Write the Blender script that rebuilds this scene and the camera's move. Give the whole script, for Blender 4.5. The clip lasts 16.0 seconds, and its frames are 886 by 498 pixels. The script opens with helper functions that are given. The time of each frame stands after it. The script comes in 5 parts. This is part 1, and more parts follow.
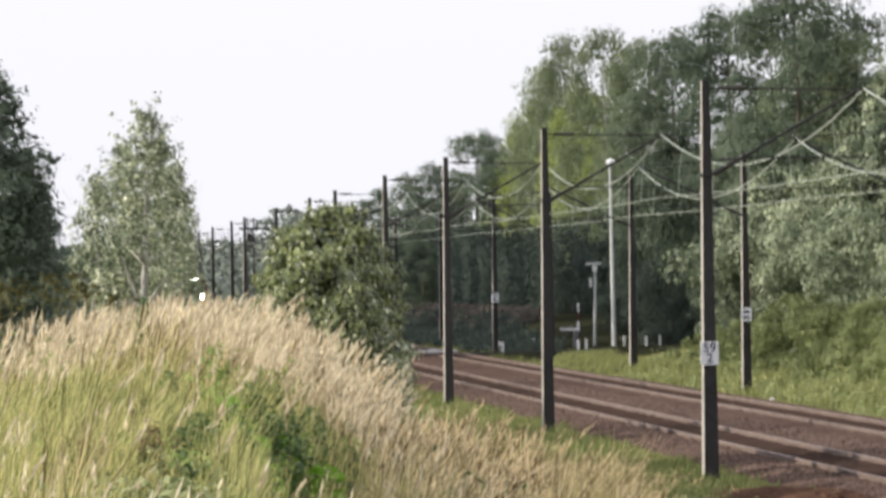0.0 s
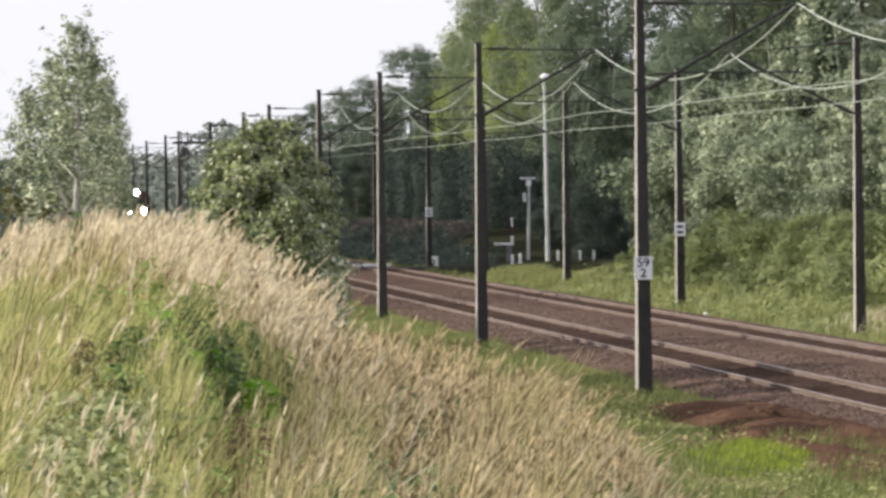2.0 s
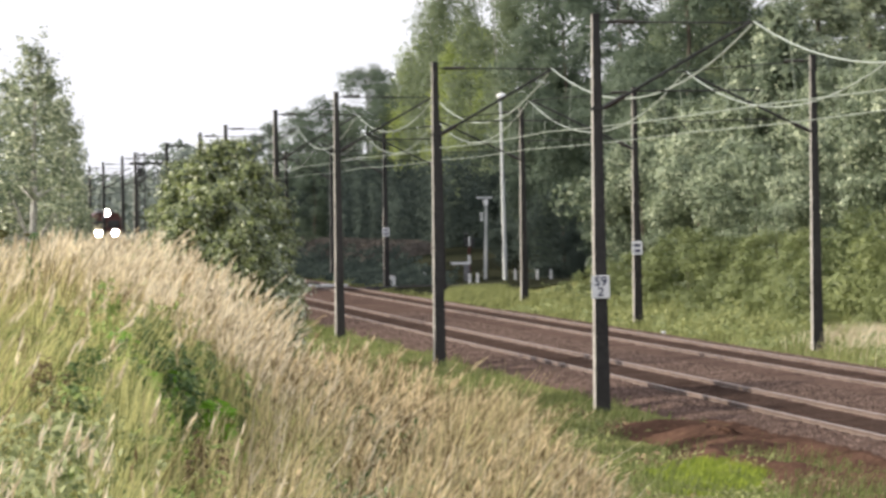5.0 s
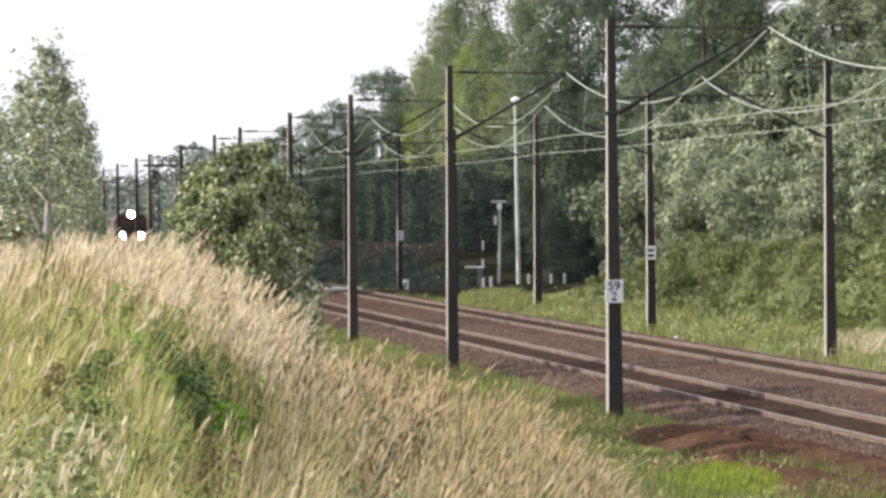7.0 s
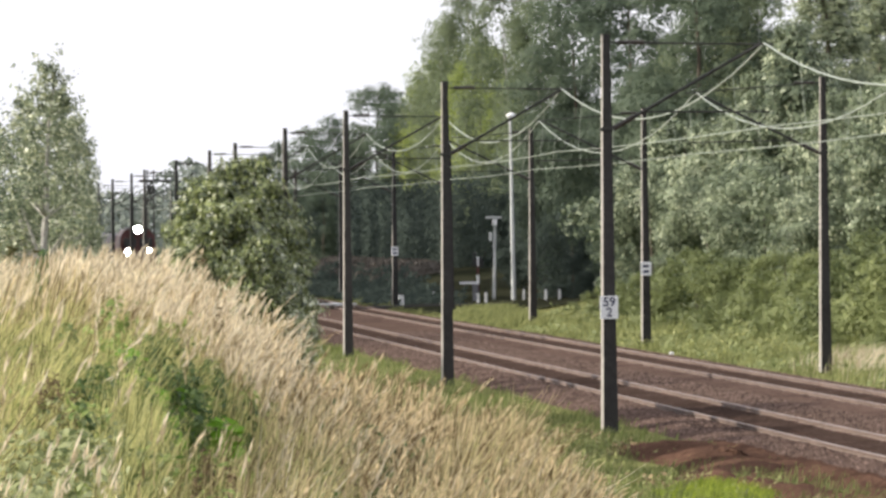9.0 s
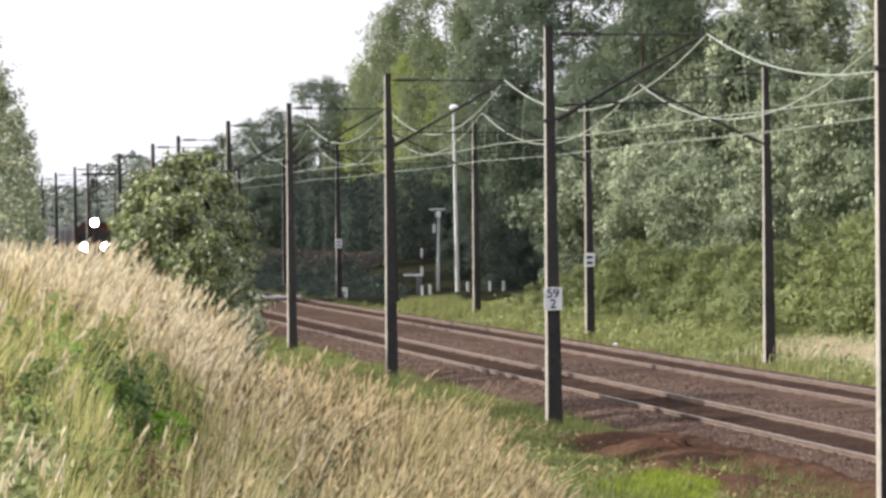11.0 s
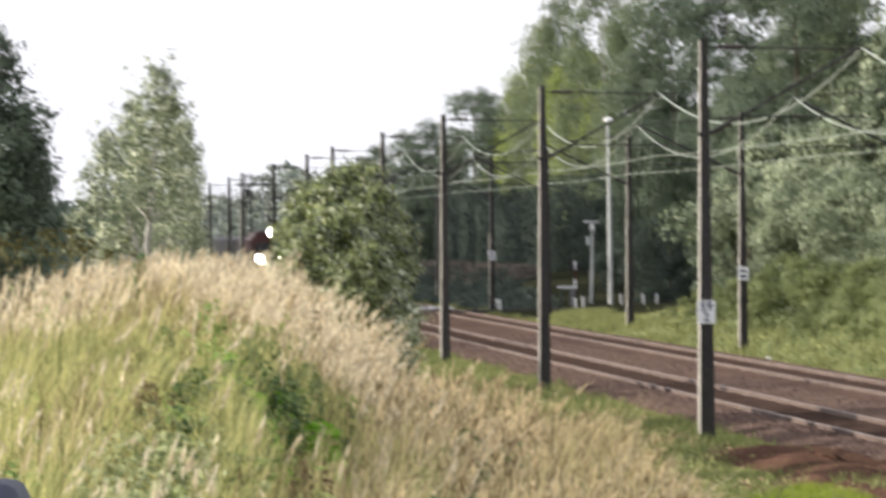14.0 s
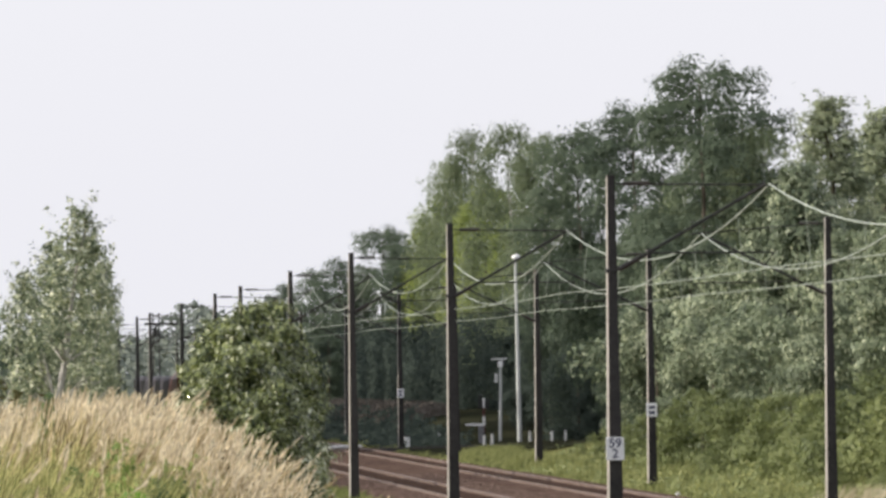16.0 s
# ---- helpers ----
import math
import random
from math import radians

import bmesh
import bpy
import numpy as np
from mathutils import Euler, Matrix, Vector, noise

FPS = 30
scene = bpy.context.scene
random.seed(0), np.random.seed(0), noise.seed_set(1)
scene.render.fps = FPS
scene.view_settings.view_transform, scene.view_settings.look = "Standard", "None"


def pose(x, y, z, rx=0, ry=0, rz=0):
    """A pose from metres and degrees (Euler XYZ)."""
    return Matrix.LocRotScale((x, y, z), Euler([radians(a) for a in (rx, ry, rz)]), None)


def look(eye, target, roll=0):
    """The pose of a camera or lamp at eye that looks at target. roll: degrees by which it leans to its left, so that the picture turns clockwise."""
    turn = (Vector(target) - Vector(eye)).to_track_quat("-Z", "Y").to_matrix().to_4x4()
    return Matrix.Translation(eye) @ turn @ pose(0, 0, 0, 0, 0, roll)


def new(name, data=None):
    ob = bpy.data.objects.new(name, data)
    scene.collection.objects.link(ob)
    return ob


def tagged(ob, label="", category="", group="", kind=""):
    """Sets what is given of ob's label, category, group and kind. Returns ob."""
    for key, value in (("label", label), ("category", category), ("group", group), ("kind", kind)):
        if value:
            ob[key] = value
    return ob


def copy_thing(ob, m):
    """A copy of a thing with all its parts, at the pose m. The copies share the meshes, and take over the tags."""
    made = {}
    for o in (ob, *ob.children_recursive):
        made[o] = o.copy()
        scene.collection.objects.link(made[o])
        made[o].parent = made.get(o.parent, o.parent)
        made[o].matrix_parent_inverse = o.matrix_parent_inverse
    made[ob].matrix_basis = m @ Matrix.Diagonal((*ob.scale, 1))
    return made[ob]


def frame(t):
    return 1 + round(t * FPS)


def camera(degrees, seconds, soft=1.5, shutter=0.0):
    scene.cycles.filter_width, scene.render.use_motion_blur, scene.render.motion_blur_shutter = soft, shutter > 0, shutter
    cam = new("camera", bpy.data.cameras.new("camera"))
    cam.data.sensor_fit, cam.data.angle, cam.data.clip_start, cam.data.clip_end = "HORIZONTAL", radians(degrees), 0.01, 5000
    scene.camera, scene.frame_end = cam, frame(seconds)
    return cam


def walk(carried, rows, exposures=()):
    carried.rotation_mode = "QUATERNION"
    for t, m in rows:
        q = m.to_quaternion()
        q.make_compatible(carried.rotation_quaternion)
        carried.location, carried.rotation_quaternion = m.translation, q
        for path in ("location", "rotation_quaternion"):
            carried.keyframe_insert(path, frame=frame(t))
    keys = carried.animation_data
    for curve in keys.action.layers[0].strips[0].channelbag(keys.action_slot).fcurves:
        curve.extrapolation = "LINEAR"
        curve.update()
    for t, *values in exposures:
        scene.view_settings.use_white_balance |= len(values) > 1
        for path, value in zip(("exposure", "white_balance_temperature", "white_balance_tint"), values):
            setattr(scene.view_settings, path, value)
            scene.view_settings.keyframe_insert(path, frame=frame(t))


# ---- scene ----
EXPO = 0.0
EYE = 4.12         # eye height above the foot of the nearer row of masts
cam = camera(6.0, 16.0, soft=3.0, shutter=0.5)
# t, yaw, pitch, roll of the hand-held camera, which stays on one spot
ROWS = [
    (0, 0.3771, 0.1879, 0.840),
    (0.5, 0.4119, 0.5309, 0.545),
    (1, 0.1727, -0.0102, 0.778),
    (1.5, 0.0552, -0.3505, 0.901),
    (2, -0.0709, -0.3986, 0.754),
    (2.5, -0.1518, -0.2062, 0.258),
    (3, 0.1001, -0.1982, 0.839),
    (3.5, 0.0000, -0.3132, 1.204),
    (4, -0.2701, -0.3163, 1.502),
    (4.5, -0.4715, -0.3448, 1.221),
    (5, -0.3625, -0.2700, 1.003),
    (5.2, -0.2492, -0.2505, 0.768),
    (7.5, -0.2629, -0.2393, 0.674),
    (8, -0.2284, -0.1605, 0.693),
    (8.2, -0.2829, -0.1904, 0.653),
    (10.3, -0.3042, -0.0273, 0.622),
    (10.5, -0.3912, -0.0844, 0.794),
    (11, -0.6841, -0.1965, 0.875),
    (11.5, -0.6798, -0.2541, 0.832),
    (12, -0.6799, -0.2495, 0.197),
    (12.5, -0.5416, -0.0521, -0.171),
    (13, -0.3777, 0.0103, 0.264),
    (13.5, -0.3896, -0.2662, 0.800),
    (14, 0.3579, -0.1031, 0.501),
    (14.5, 0.4814, 0.6108, -0.323),
    (15, 0.4079, 1.0421, 0.105),
    (15.5, -0.1072, 1.0014, 0.428),
    (16, -0.2633, 0.8250, 0.862),
]
walk(cam, [(t, pose(0, 0, EYE, 90 + pitch, roll, yaw)) for t, yaw, pitch, roll in ROWS],
     exposures=[(0.0, EXPO - 0.12), (0.5, EXPO - 0.2), (1.0, EXPO - 0.2), (1.5, EXPO - 0.19), (2.0, EXPO - 0.12), (2.5, EXPO - 0.02), (4.0, EXPO + 0.04), (11.5, EXPO + 0.03), (12.5, EXPO + 0.1), (13.5, EXPO - 0.04), (14.0, EXPO + 0.05), (14.5, EXPO - 0.02), (15.0, EXPO - 0.14), (15.5, EXPO - 0.22), (16.0, EXPO - 0.29)])
# ---- world and sun ----
SUN_EL, SUN_AZ = 23.5, 92.0     # degrees above the horizon; degrees to the left of the view
SUN_DIR = Vector((-math.sin(radians(SUN_AZ)) * math.cos(radians(SUN_EL)),
                  math.cos(radians(SUN_AZ)) * math.cos(radians(SUN_EL)), math.sin(radians(SUN_EL))))
world = bpy.data.worlds.new("world")
scene.world = world
world.use_nodes = True
wn, wl = world.node_tree.nodes, world.node_tree.links
sky = wn.new("ShaderNodeTexSky")
sky.sky_type, sky.sun_disc = "NISHITA", False
sky.sun_elevation, sky.sun_rotation = radians(SUN_EL), radians(-SUN_AZ)
sky.air_density, sky.dust_density, sky.ozone_density = 1.0, 4.0, 1.0
# a bright, even summer haze veils the clear sky
hazy = wn.new("ShaderNodeMix")
hazy.data_type = "RGBA"
hazy.inputs["Factor"].default_value = 0.8
hazy.inputs[7].default_value = (8.6, 8.6, 9.2, 1)
wl.new(sky.outputs[0], hazy.inputs[6])
wl.new(hazy.outputs[2], wn["Background"].inputs["Color"])
wn["Background"].inputs["Strength"].default_value = 0.149
sun_data = bpy.data.lights.new("sun", "SUN")
sun_data.energy, sun_data.angle, sun_data.color = 6.2, radians(0.6), (1.0, 0.93, 0.81)
sun = new("sun", sun_data)
sun.matrix_world = look(SUN_DIR * 100, (0, 0, 0))

# ---- materials ----


def shader(name, low, high, rough=0.8, scale=3.0, fine=40.0, bump=0.0, metal=0.0, translucent=0.0, islands=0.0, objects=0.0, spec=0.3):
    """Two-scale noise between two colours, with optional variation by island and by object, bump and translucency."""
    m = bpy.data.materials.new(name)
    m.use_nodes = True
    n, l = m.node_tree.nodes, m.node_tree.links
    bsdf, out = n["Principled BSDF"], n["Material Output"]
    where = n.new("ShaderNodeTexCoord")
    big, small = n.new("ShaderNodeTexNoise"), n.new("ShaderNodeTexNoise")
    big.inputs["Scale"].default_value, small.inputs["Scale"].default_value = scale, fine
    big.inputs["Detail"].default_value, small.inputs["Detail"].default_value = 4, 3
    l.new(where.outputs["Object"], big.inputs["Vector"])
    l.new(where.outputs["Object"], small.inputs["Vector"])
    add = n.new("ShaderNodeMath")
    add.operation = "MULTIPLY_ADD"
    add.inputs[1].default_value, add.inputs[2].default_value = 0.55, 0.0
    l.new(small.outputs[0], add.inputs[0])
    mix = n.new("ShaderNodeMath")
    mix.operation = "MULTIPLY_ADD"
    mix.inputs[1].default_value = 0.55
    l.new(big.outputs[0], mix.inputs[0])
    l.new(add.outputs[0], mix.inputs[2])
    value = mix.outputs[0]
    if islands or objects:
        for amount, node, socket in ((islands, "ShaderNodeNewGeometry", "Random Per Island"), (objects, "ShaderNodeObjectInfo", "Random")):
            if amount:
                source = n.new(node)
                shift = n.new("ShaderNodeMath")
                shift.operation = "MULTIPLY_ADD"
                shift.inputs[1].default_value, shift.inputs[2].default_value = amount, -amount / 2
                l.new(source.outputs[socket], shift.inputs[0])
                total = n.new("ShaderNodeMath")
                l.new(value, total.inputs[0])
                l.new(shift.outputs[0], total.inputs[1])
                value = total.outputs[0]
    ramp = n.new("ShaderNodeValToRGB")
    ramp.color_ramp.elements[0].position, ramp.color_ramp.elements[1].position = 0.3, 0.75
    ramp.color_ramp.elements[0].color, ramp.color_ramp.elements[1].color = (*low, 1), (*high, 1)
    l.new(value, ramp.inputs[0])
    l.new(ramp.outputs[0], bsdf.inputs["Base Color"])
    bsdf.inputs["Roughness"].default_value, bsdf.inputs["Metallic"].default_value = rough, metal
    bsdf.inputs["Specular IOR Level"].default_value = spec
    if bump:
        relief = n.new("ShaderNodeBump")
        relief.inputs["Strength"].default_value, relief.inputs["Distance"].default_value = 1.0, bump
        l.new(small.outputs[0], relief.inputs["Height"])
        l.new(relief.outputs[0], bsdf.inputs["Normal"])
    if translucent:
        thin, both = n.new("ShaderNodeBsdfTranslucent"), n.new("ShaderNodeMixShader")
        l.new(ramp.outputs[0], thin.inputs["Color"])
        both.inputs[0].default_value = translucent
        l.new(bsdf.outputs[0], both.inputs[1])
        l.new(thin.outputs[0], both.inputs[2])
        l.new(both.outputs[0], out.inputs["Surface"])
    return m


def glow(name, colour, strength):
    m = bpy.data.materials.new(name)
    m.use_nodes = True
    bsdf = m.node_tree.nodes["Principled BSDF"]
    bsdf.inputs["Base Color"].default_value = (*colour, 1)
    bsdf.inputs["Emission Color"].default_value = (*colour, 1)
    bsdf.inputs["Emission Strength"].default_value = strength
    return m


M_SOIL = shader("meadow_soil", (0.08, 0.086, 0.034), (0.19, 0.19, 0.078), 0.95, 0.15, 3.0, 0.05, spec=0.0)
M_BALLAST = shader("ballast", (0.034, 0.024, 0.02), (0.155, 0.105, 0.086), 0.95, 0.35, 7.0, 0.12, spec=0.0)
# shade between the rails is put into darker ballast and sleeper colours
M_BED_SHADE = shader("shade_darkened_ballast", (0.022, 0.015, 0.012), (0.085, 0.058, 0.048), 0.95, 0.35, 7.0, 0.12, spec=0.0)
M_STONE = shader("ballast_stone", (0.042, 0.03, 0.025), (0.19, 0.134, 0.112), 0.95, 0.5, 12.0, 0, islands=0.5, spec=0.0)
M_EARTH = shader("bare_earth", (0.028, 0.017, 0.012), (0.135, 0.078, 0.056), 0.95, 0.5, 6.0, 0.12, spec=0.0)
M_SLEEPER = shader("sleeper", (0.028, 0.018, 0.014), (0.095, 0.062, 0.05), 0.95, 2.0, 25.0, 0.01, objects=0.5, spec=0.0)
M_RAIL = shader("rusty_rail_side", (0.08, 0.056, 0.046), (0.19, 0.138, 0.115), 0.7, 0.5, 8.0, 0.0)
M_HEAD = shader("polished_rail_head", (0.24, 0.2, 0.18), (0.36, 0.31, 0.28), 0.5, 0.5, 8.0, 0.0, metal=0.6)
# mast concrete in two tones: shaded faces dark, sun side painted pale
M_MAST = shader("shaded_mast", (0.017, 0.016, 0.016), (0.047, 0.044, 0.043), 0.85, 0.8, 9.0, 0.01, objects=0.15)
M_MAST_SUNSIDE = shader("sunlit_mast_edge", (0.26, 0.24, 0.225), (0.46, 0.43, 0.4), 0.85, 0.8, 9.0, 0.01)
M_STEEL = shader("dark_steel_tube", (0.015, 0.015, 0.015), (0.045, 0.042, 0.04), 0.6, 1.0, 10.0, 0.0)
M_WIRE = shader("oxidised_wire", (0.25, 0.285, 0.25), (0.38, 0.42, 0.37), 0.5, 1.0, 10.0, 0.0)
M_CONTACT = shader("contact_wire", (0.2, 0.23, 0.2), (0.32, 0.36, 0.3), 0.5, 1.0, 10.0, 0.0)
M_INSUL = shader("insulator", (0.02, 0.016, 0.014), (0.05, 0.04, 0.034), 0.3, 2.0, 10.0)
M_PLATE = shader("white_plate", (0.68, 0.68, 0.7), (0.82, 0.82, 0.84), 0.5, 3.0, 30.0)
M_INK = shader("dark_ink", (0.03, 0.035, 0.07), (0.06, 0.065, 0.12), 0.6, 3.0, 30.0)
M_GALV = shader("galvanised_pole", (0.45, 0.46, 0.46), (0.62, 0.63, 0.62), 0.5, 1.0, 10.0)
M_WHITE = shader("white_paint", (0.7, 0.7, 0.7), (0.85, 0.85, 0.85), 0.5, 2.0, 20.0)
M_RED = shader("red_paint", (0.045, 0.016, 0.014), (0.1, 0.03, 0.025), 0.45, 1.0, 10.0)
M_GREYP = shader("grey_paint", (0.12, 0.12, 0.13), (0.2, 0.2, 0.21), 0.5, 1.0, 10.0)
M_COACH = shader("dark_violet_grey_paint", (0.035, 0.032, 0.042), (0.07, 0.064, 0.08), 0.6, 0.5, 6.0)
M_BLACK = shader("black_paint", (0.015, 0.015, 0.016), (0.04, 0.04, 0.04), 0.5, 2.0, 10.0)
M_CARBLUE = shader("dark_blue_car_paint", (0.008, 0.01, 0.03), (0.014, 0.018, 0.045), 0.55, 1.0, 10.0, spec=0.12)
M_GLASS = shader("tinted_car_glass", (0.02, 0.025, 0.035), (0.035, 0.04, 0.05), 0.08, 1.0, 10.0, spec=0.8)
M_ASPHALT = shader("asphalt", (0.04, 0.04, 0.04), (0.075, 0.07, 0.068), 0.9, 0.5, 12.0, 0.01, spec=0.0)
M_BARK = shader("bark", (0.05, 0.04, 0.03), (0.14, 0.115, 0.09), 0.9, 1.0, 12.0, 0.03)
M_BIRCHBARK = shader("birch_bark", (0.12, 0.11, 0.1), (0.55, 0.53, 0.5), 0.8, 1.5, 6.0, 0.01)
M_OAK = shader("oak_leaves", (0.062, 0.088, 0.066), (0.15, 0.19, 0.125), 0.6, 0.12, 1.2, 0, translucent=0.45, islands=0.12, objects=0.2, spec=0.2)
M_BIRCH = shader("birch_leaves", (0.125, 0.16, 0.095), (0.31, 0.36, 0.205), 0.55, 0.12, 1.2, 0, translucent=0.52, islands=0.2, objects=0.2)
M_LIME = shader("yellow_green_leaves", (0.17, 0.22, 0.065), (0.42, 0.48, 0.15), 0.55, 0.12, 1.2, 0, translucent=0.52, islands=0.2, objects=0.2)
M_WILLOW = shader("grey_willow_leaves", (0.07, 0.098, 0.06), (0.225, 0.268, 0.16), 0.5, 0.4, 2.5, 0, translucent=0.2, islands=0.25, objects=0.2)
M_POPLAR = shader("grey_poplar_leaves", (0.13, 0.165, 0.105), (0.43, 0.47, 0.31), 0.5, 0.15, 1.5, 0, translucent=0.42, islands=0.3, objects=0.15)
M_PALE = shader("pale_birch_leaves", (0.065, 0.095, 0.06), (0.34, 0.385, 0.255), 0.5, 0.3, 2.0, 0, translucent=0.42, islands=0.35, objects=0.2)
M_SHRUB = shader("shrub_leaves", (0.095, 0.125, 0.05), (0.28, 0.315, 0.13), 0.55, 0.35, 2.0, 0, translucent=0.4, islands=0.3, objects=0.25)
M_SALLOW = shader("sallow_leaves", (0.036, 0.056, 0.022), (0.235, 0.27, 0.095), 0.4, 0.6, 3.0, 0, translucent=0.35, islands=0.9, spec=0.6)
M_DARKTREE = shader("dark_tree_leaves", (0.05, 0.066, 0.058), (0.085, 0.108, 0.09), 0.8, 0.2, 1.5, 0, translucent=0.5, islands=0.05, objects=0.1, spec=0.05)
M_ALDER = shader("alder_leaves", (0.038, 0.058, 0.044), (0.125, 0.16, 0.105), 0.7, 0.2, 1.5, 0, translucent=0.25, islands=0.2, objects=0.1)
M_HERB = shader("herb_leaves", (0.1, 0.17, 0.035), (0.34, 0.42, 0.13), 0.55, 1.2, 6.0, 0, translucent=0.4, islands=0.5)
M_ROUGH = shader("rough_verge_grass", (0.11, 0.13, 0.045), (0.37, 0.385, 0.155), 0.6, 0.25, 2.0, 0, translucent=0.4, islands=0.5)
M_SALLOW_PALE = shader("pale_sallow_leaves", (0.28, 0.31, 0.15), (0.8, 0.81, 0.62), 0.4, 0.6, 3.0, 0, translucent=0.35, islands=0.7, spec=0.6)
M_WILLOW_PALE = shader("silvery_willow_leaves", (0.24, 0.28, 0.17), (0.54, 0.58, 0.4), 0.45, 0.6, 3.0, 0, translucent=0.3, islands=0.6)
M_THISTLE = shader("grey_herb_leaves", (0.11, 0.14, 0.05), (0.38, 0.41, 0.2), 0.55, 1.2, 6.0, 0, translucent=0.35, islands=0.6)
# haze of the distance is put into this pale grey leaf colour
M_FAR = shader("haze_grey_leaves", (0.1, 0.12, 0.105), (0.17, 0.195, 0.165), 0.9, 0.05, 0.4, 0, islands=0.3)
M_GRASS = shader("green_grass", (0.1, 0.125, 0.036), (0.72, 0.68, 0.29), 0.6, 0.9, 4.0, 0, translucent=0.48, islands=0.7)
M_VERGE = shader("verge_grass", (0.075, 0.098, 0.03), (0.26, 0.3, 0.1), 0.6, 0.3, 2.0, 0, translucent=0.4, islands=0.4)
M_STRAW = shader("dry_grass", (0.135, 0.1, 0.044), (0.79, 0.665, 0.365), 0.6, 0.5, 4.0, 0, translucent=0.6, islands=0.9)
M_PLUME = shader("grass_plume", (0.48, 0.39, 0.26), (0.92, 0.81, 0.6), 0.7, 0.5, 4.0, 0, translucent=0.58, islands=0.8)
M_SEED = shader("brown_seed_heads", (0.17, 0.118, 0.056), (0.84, 0.68, 0.42), 0.75, 0.5, 4.0, 0, translucent=0.5, islands=0.9)
M_VIVID = shader("vivid_growth", (0.05, 0.1, 0.012), (0.42, 0.49, 0.07), 0.6, 2.2, 4.0, 0, translucent=0.4, islands=0.3)
M_BRACKEN = shader("withered_bracken", (0.07, 0.062, 0.054), (0.115, 0.1, 0.085), 0.8, 0.2, 1.5, 0, translucent=0.3, islands=0.3)
M_WOOD_SHADE = shader("wood_floor_shade", (0.012, 0.015, 0.009), (0.04, 0.04, 0.025), 0.95, 0.1, 1.5, 0.05, spec=0.0)
M_NETTLE = shader("nettle_leaves", (0.045, 0.085, 0.028), (0.18, 0.25, 0.085), 0.5, 1.0, 6.0, 0, translucent=0.35, islands=0.5)
M_BRIGHT = shader("bright_weed_leaves", (0.14, 0.3, 0.02), (0.25, 0.46, 0.05), 0.5, 1.0, 6.0, 0, translucent=0.45, islands=0.3)
M_DOCK = shader("dry_dock", (0.085, 0.058, 0.032), (0.27, 0.2, 0.11), 0.8, 1.0, 6.0, 0, islands=0.5)
M_UMBEL = shader("withered_umbels", (0.07, 0.068, 0.03), (0.22, 0.21, 0.095), 0.8, 1.0, 6.0, 0, objects=0.4)
M_LAMP = glow("headlight_lens", (1.0, 0.97, 0.9), 60.0)

# ---- shapes ----


def mesh_object(name, bm, material, smooth=False):
    me = bpy.data.meshes.new(name)
    bm.to_mesh(me)
    bm.free()
    for m in material if isinstance(material, (list, tuple)) else [material]:
        me.materials.append(m)
    if smooth:
        me.polygons.foreach_set("use_smooth", [True] * len(me.polygons))
    return new(name, me)


def part(name, bm, material, parent, label="", smooth=False):
    ob = mesh_object(name, bm, material, smooth)
    ob.parent = parent
    return tagged(ob, label)


def base(name, m, label, category, group="", kind=""):
    """An Empty at the foot of a thing."""
    ob = new(name)
    ob.matrix_basis = m
    ob.empty_display_size = 0.2
    return tagged(ob, label, category, group, kind)


def box(bm, lo, hi, bevel=0.0):
    x0, y0, z0 = lo
    x1, y1, z1 = hi
    made = bmesh.ops.create_cube(bm, size=1.0, matrix=Matrix.Translation(((x0 + x1) / 2, (y0 + y1) / 2, (z0 + z1) / 2))
                                 @ Matrix.Diagonal((x1 - x0, y1 - y0, z1 - z0, 1)))
    if bevel:
        edges = list({e for v in made["verts"] for e in v.link_edges})
        bmesh.ops.bevel(bm, geom=edges, offset=bevel, segments=2, affect="EDGES", profile=0.5)
    return bm


def tube(bm, a, b, r0, r1=None, sides=8):
    a, b = Vector(a), Vector(b)
    m = Matrix.Translation((a + b) / 2) @ (b - a).to_track_quat("Z", "Y").to_matrix().to_4x4()
    bmesh.ops.create_cone(bm, cap_ends=True, segments=sides, radius1=r0, radius2=r0 if r1 is None else r1, depth=(b - a).length, matrix=m)
    return bm


def loft(bm, points, radii, sides=8):
    """One tapered skin through several centres."""
    rings = []
    for c, r in zip(points, radii):
        rings.append([bm.verts.new((c[0] + r * math.cos(6.2832 * i / sides), c[1] + r * math.sin(6.2832 * i / sides), c[2])) for i in range(sides)])
    for lo, hi in zip(rings, rings[1:]):
        for i in range(sides):
            bm.faces.new((lo[i], lo[(i + 1) % sides], hi[(i + 1) % sides], hi[i]))
    bm.faces.new(rings[0][::-1])
    bm.faces.new(rings[-1])
    return bm


def ball(bm, at, r, squash=(1, 1, 1)):
    bmesh.ops.create_icosphere(bm, subdivisions=2, radius=r, matrix=Matrix.Translation(at) @ Matrix.Diagonal((*squash, 1)))
    return bm


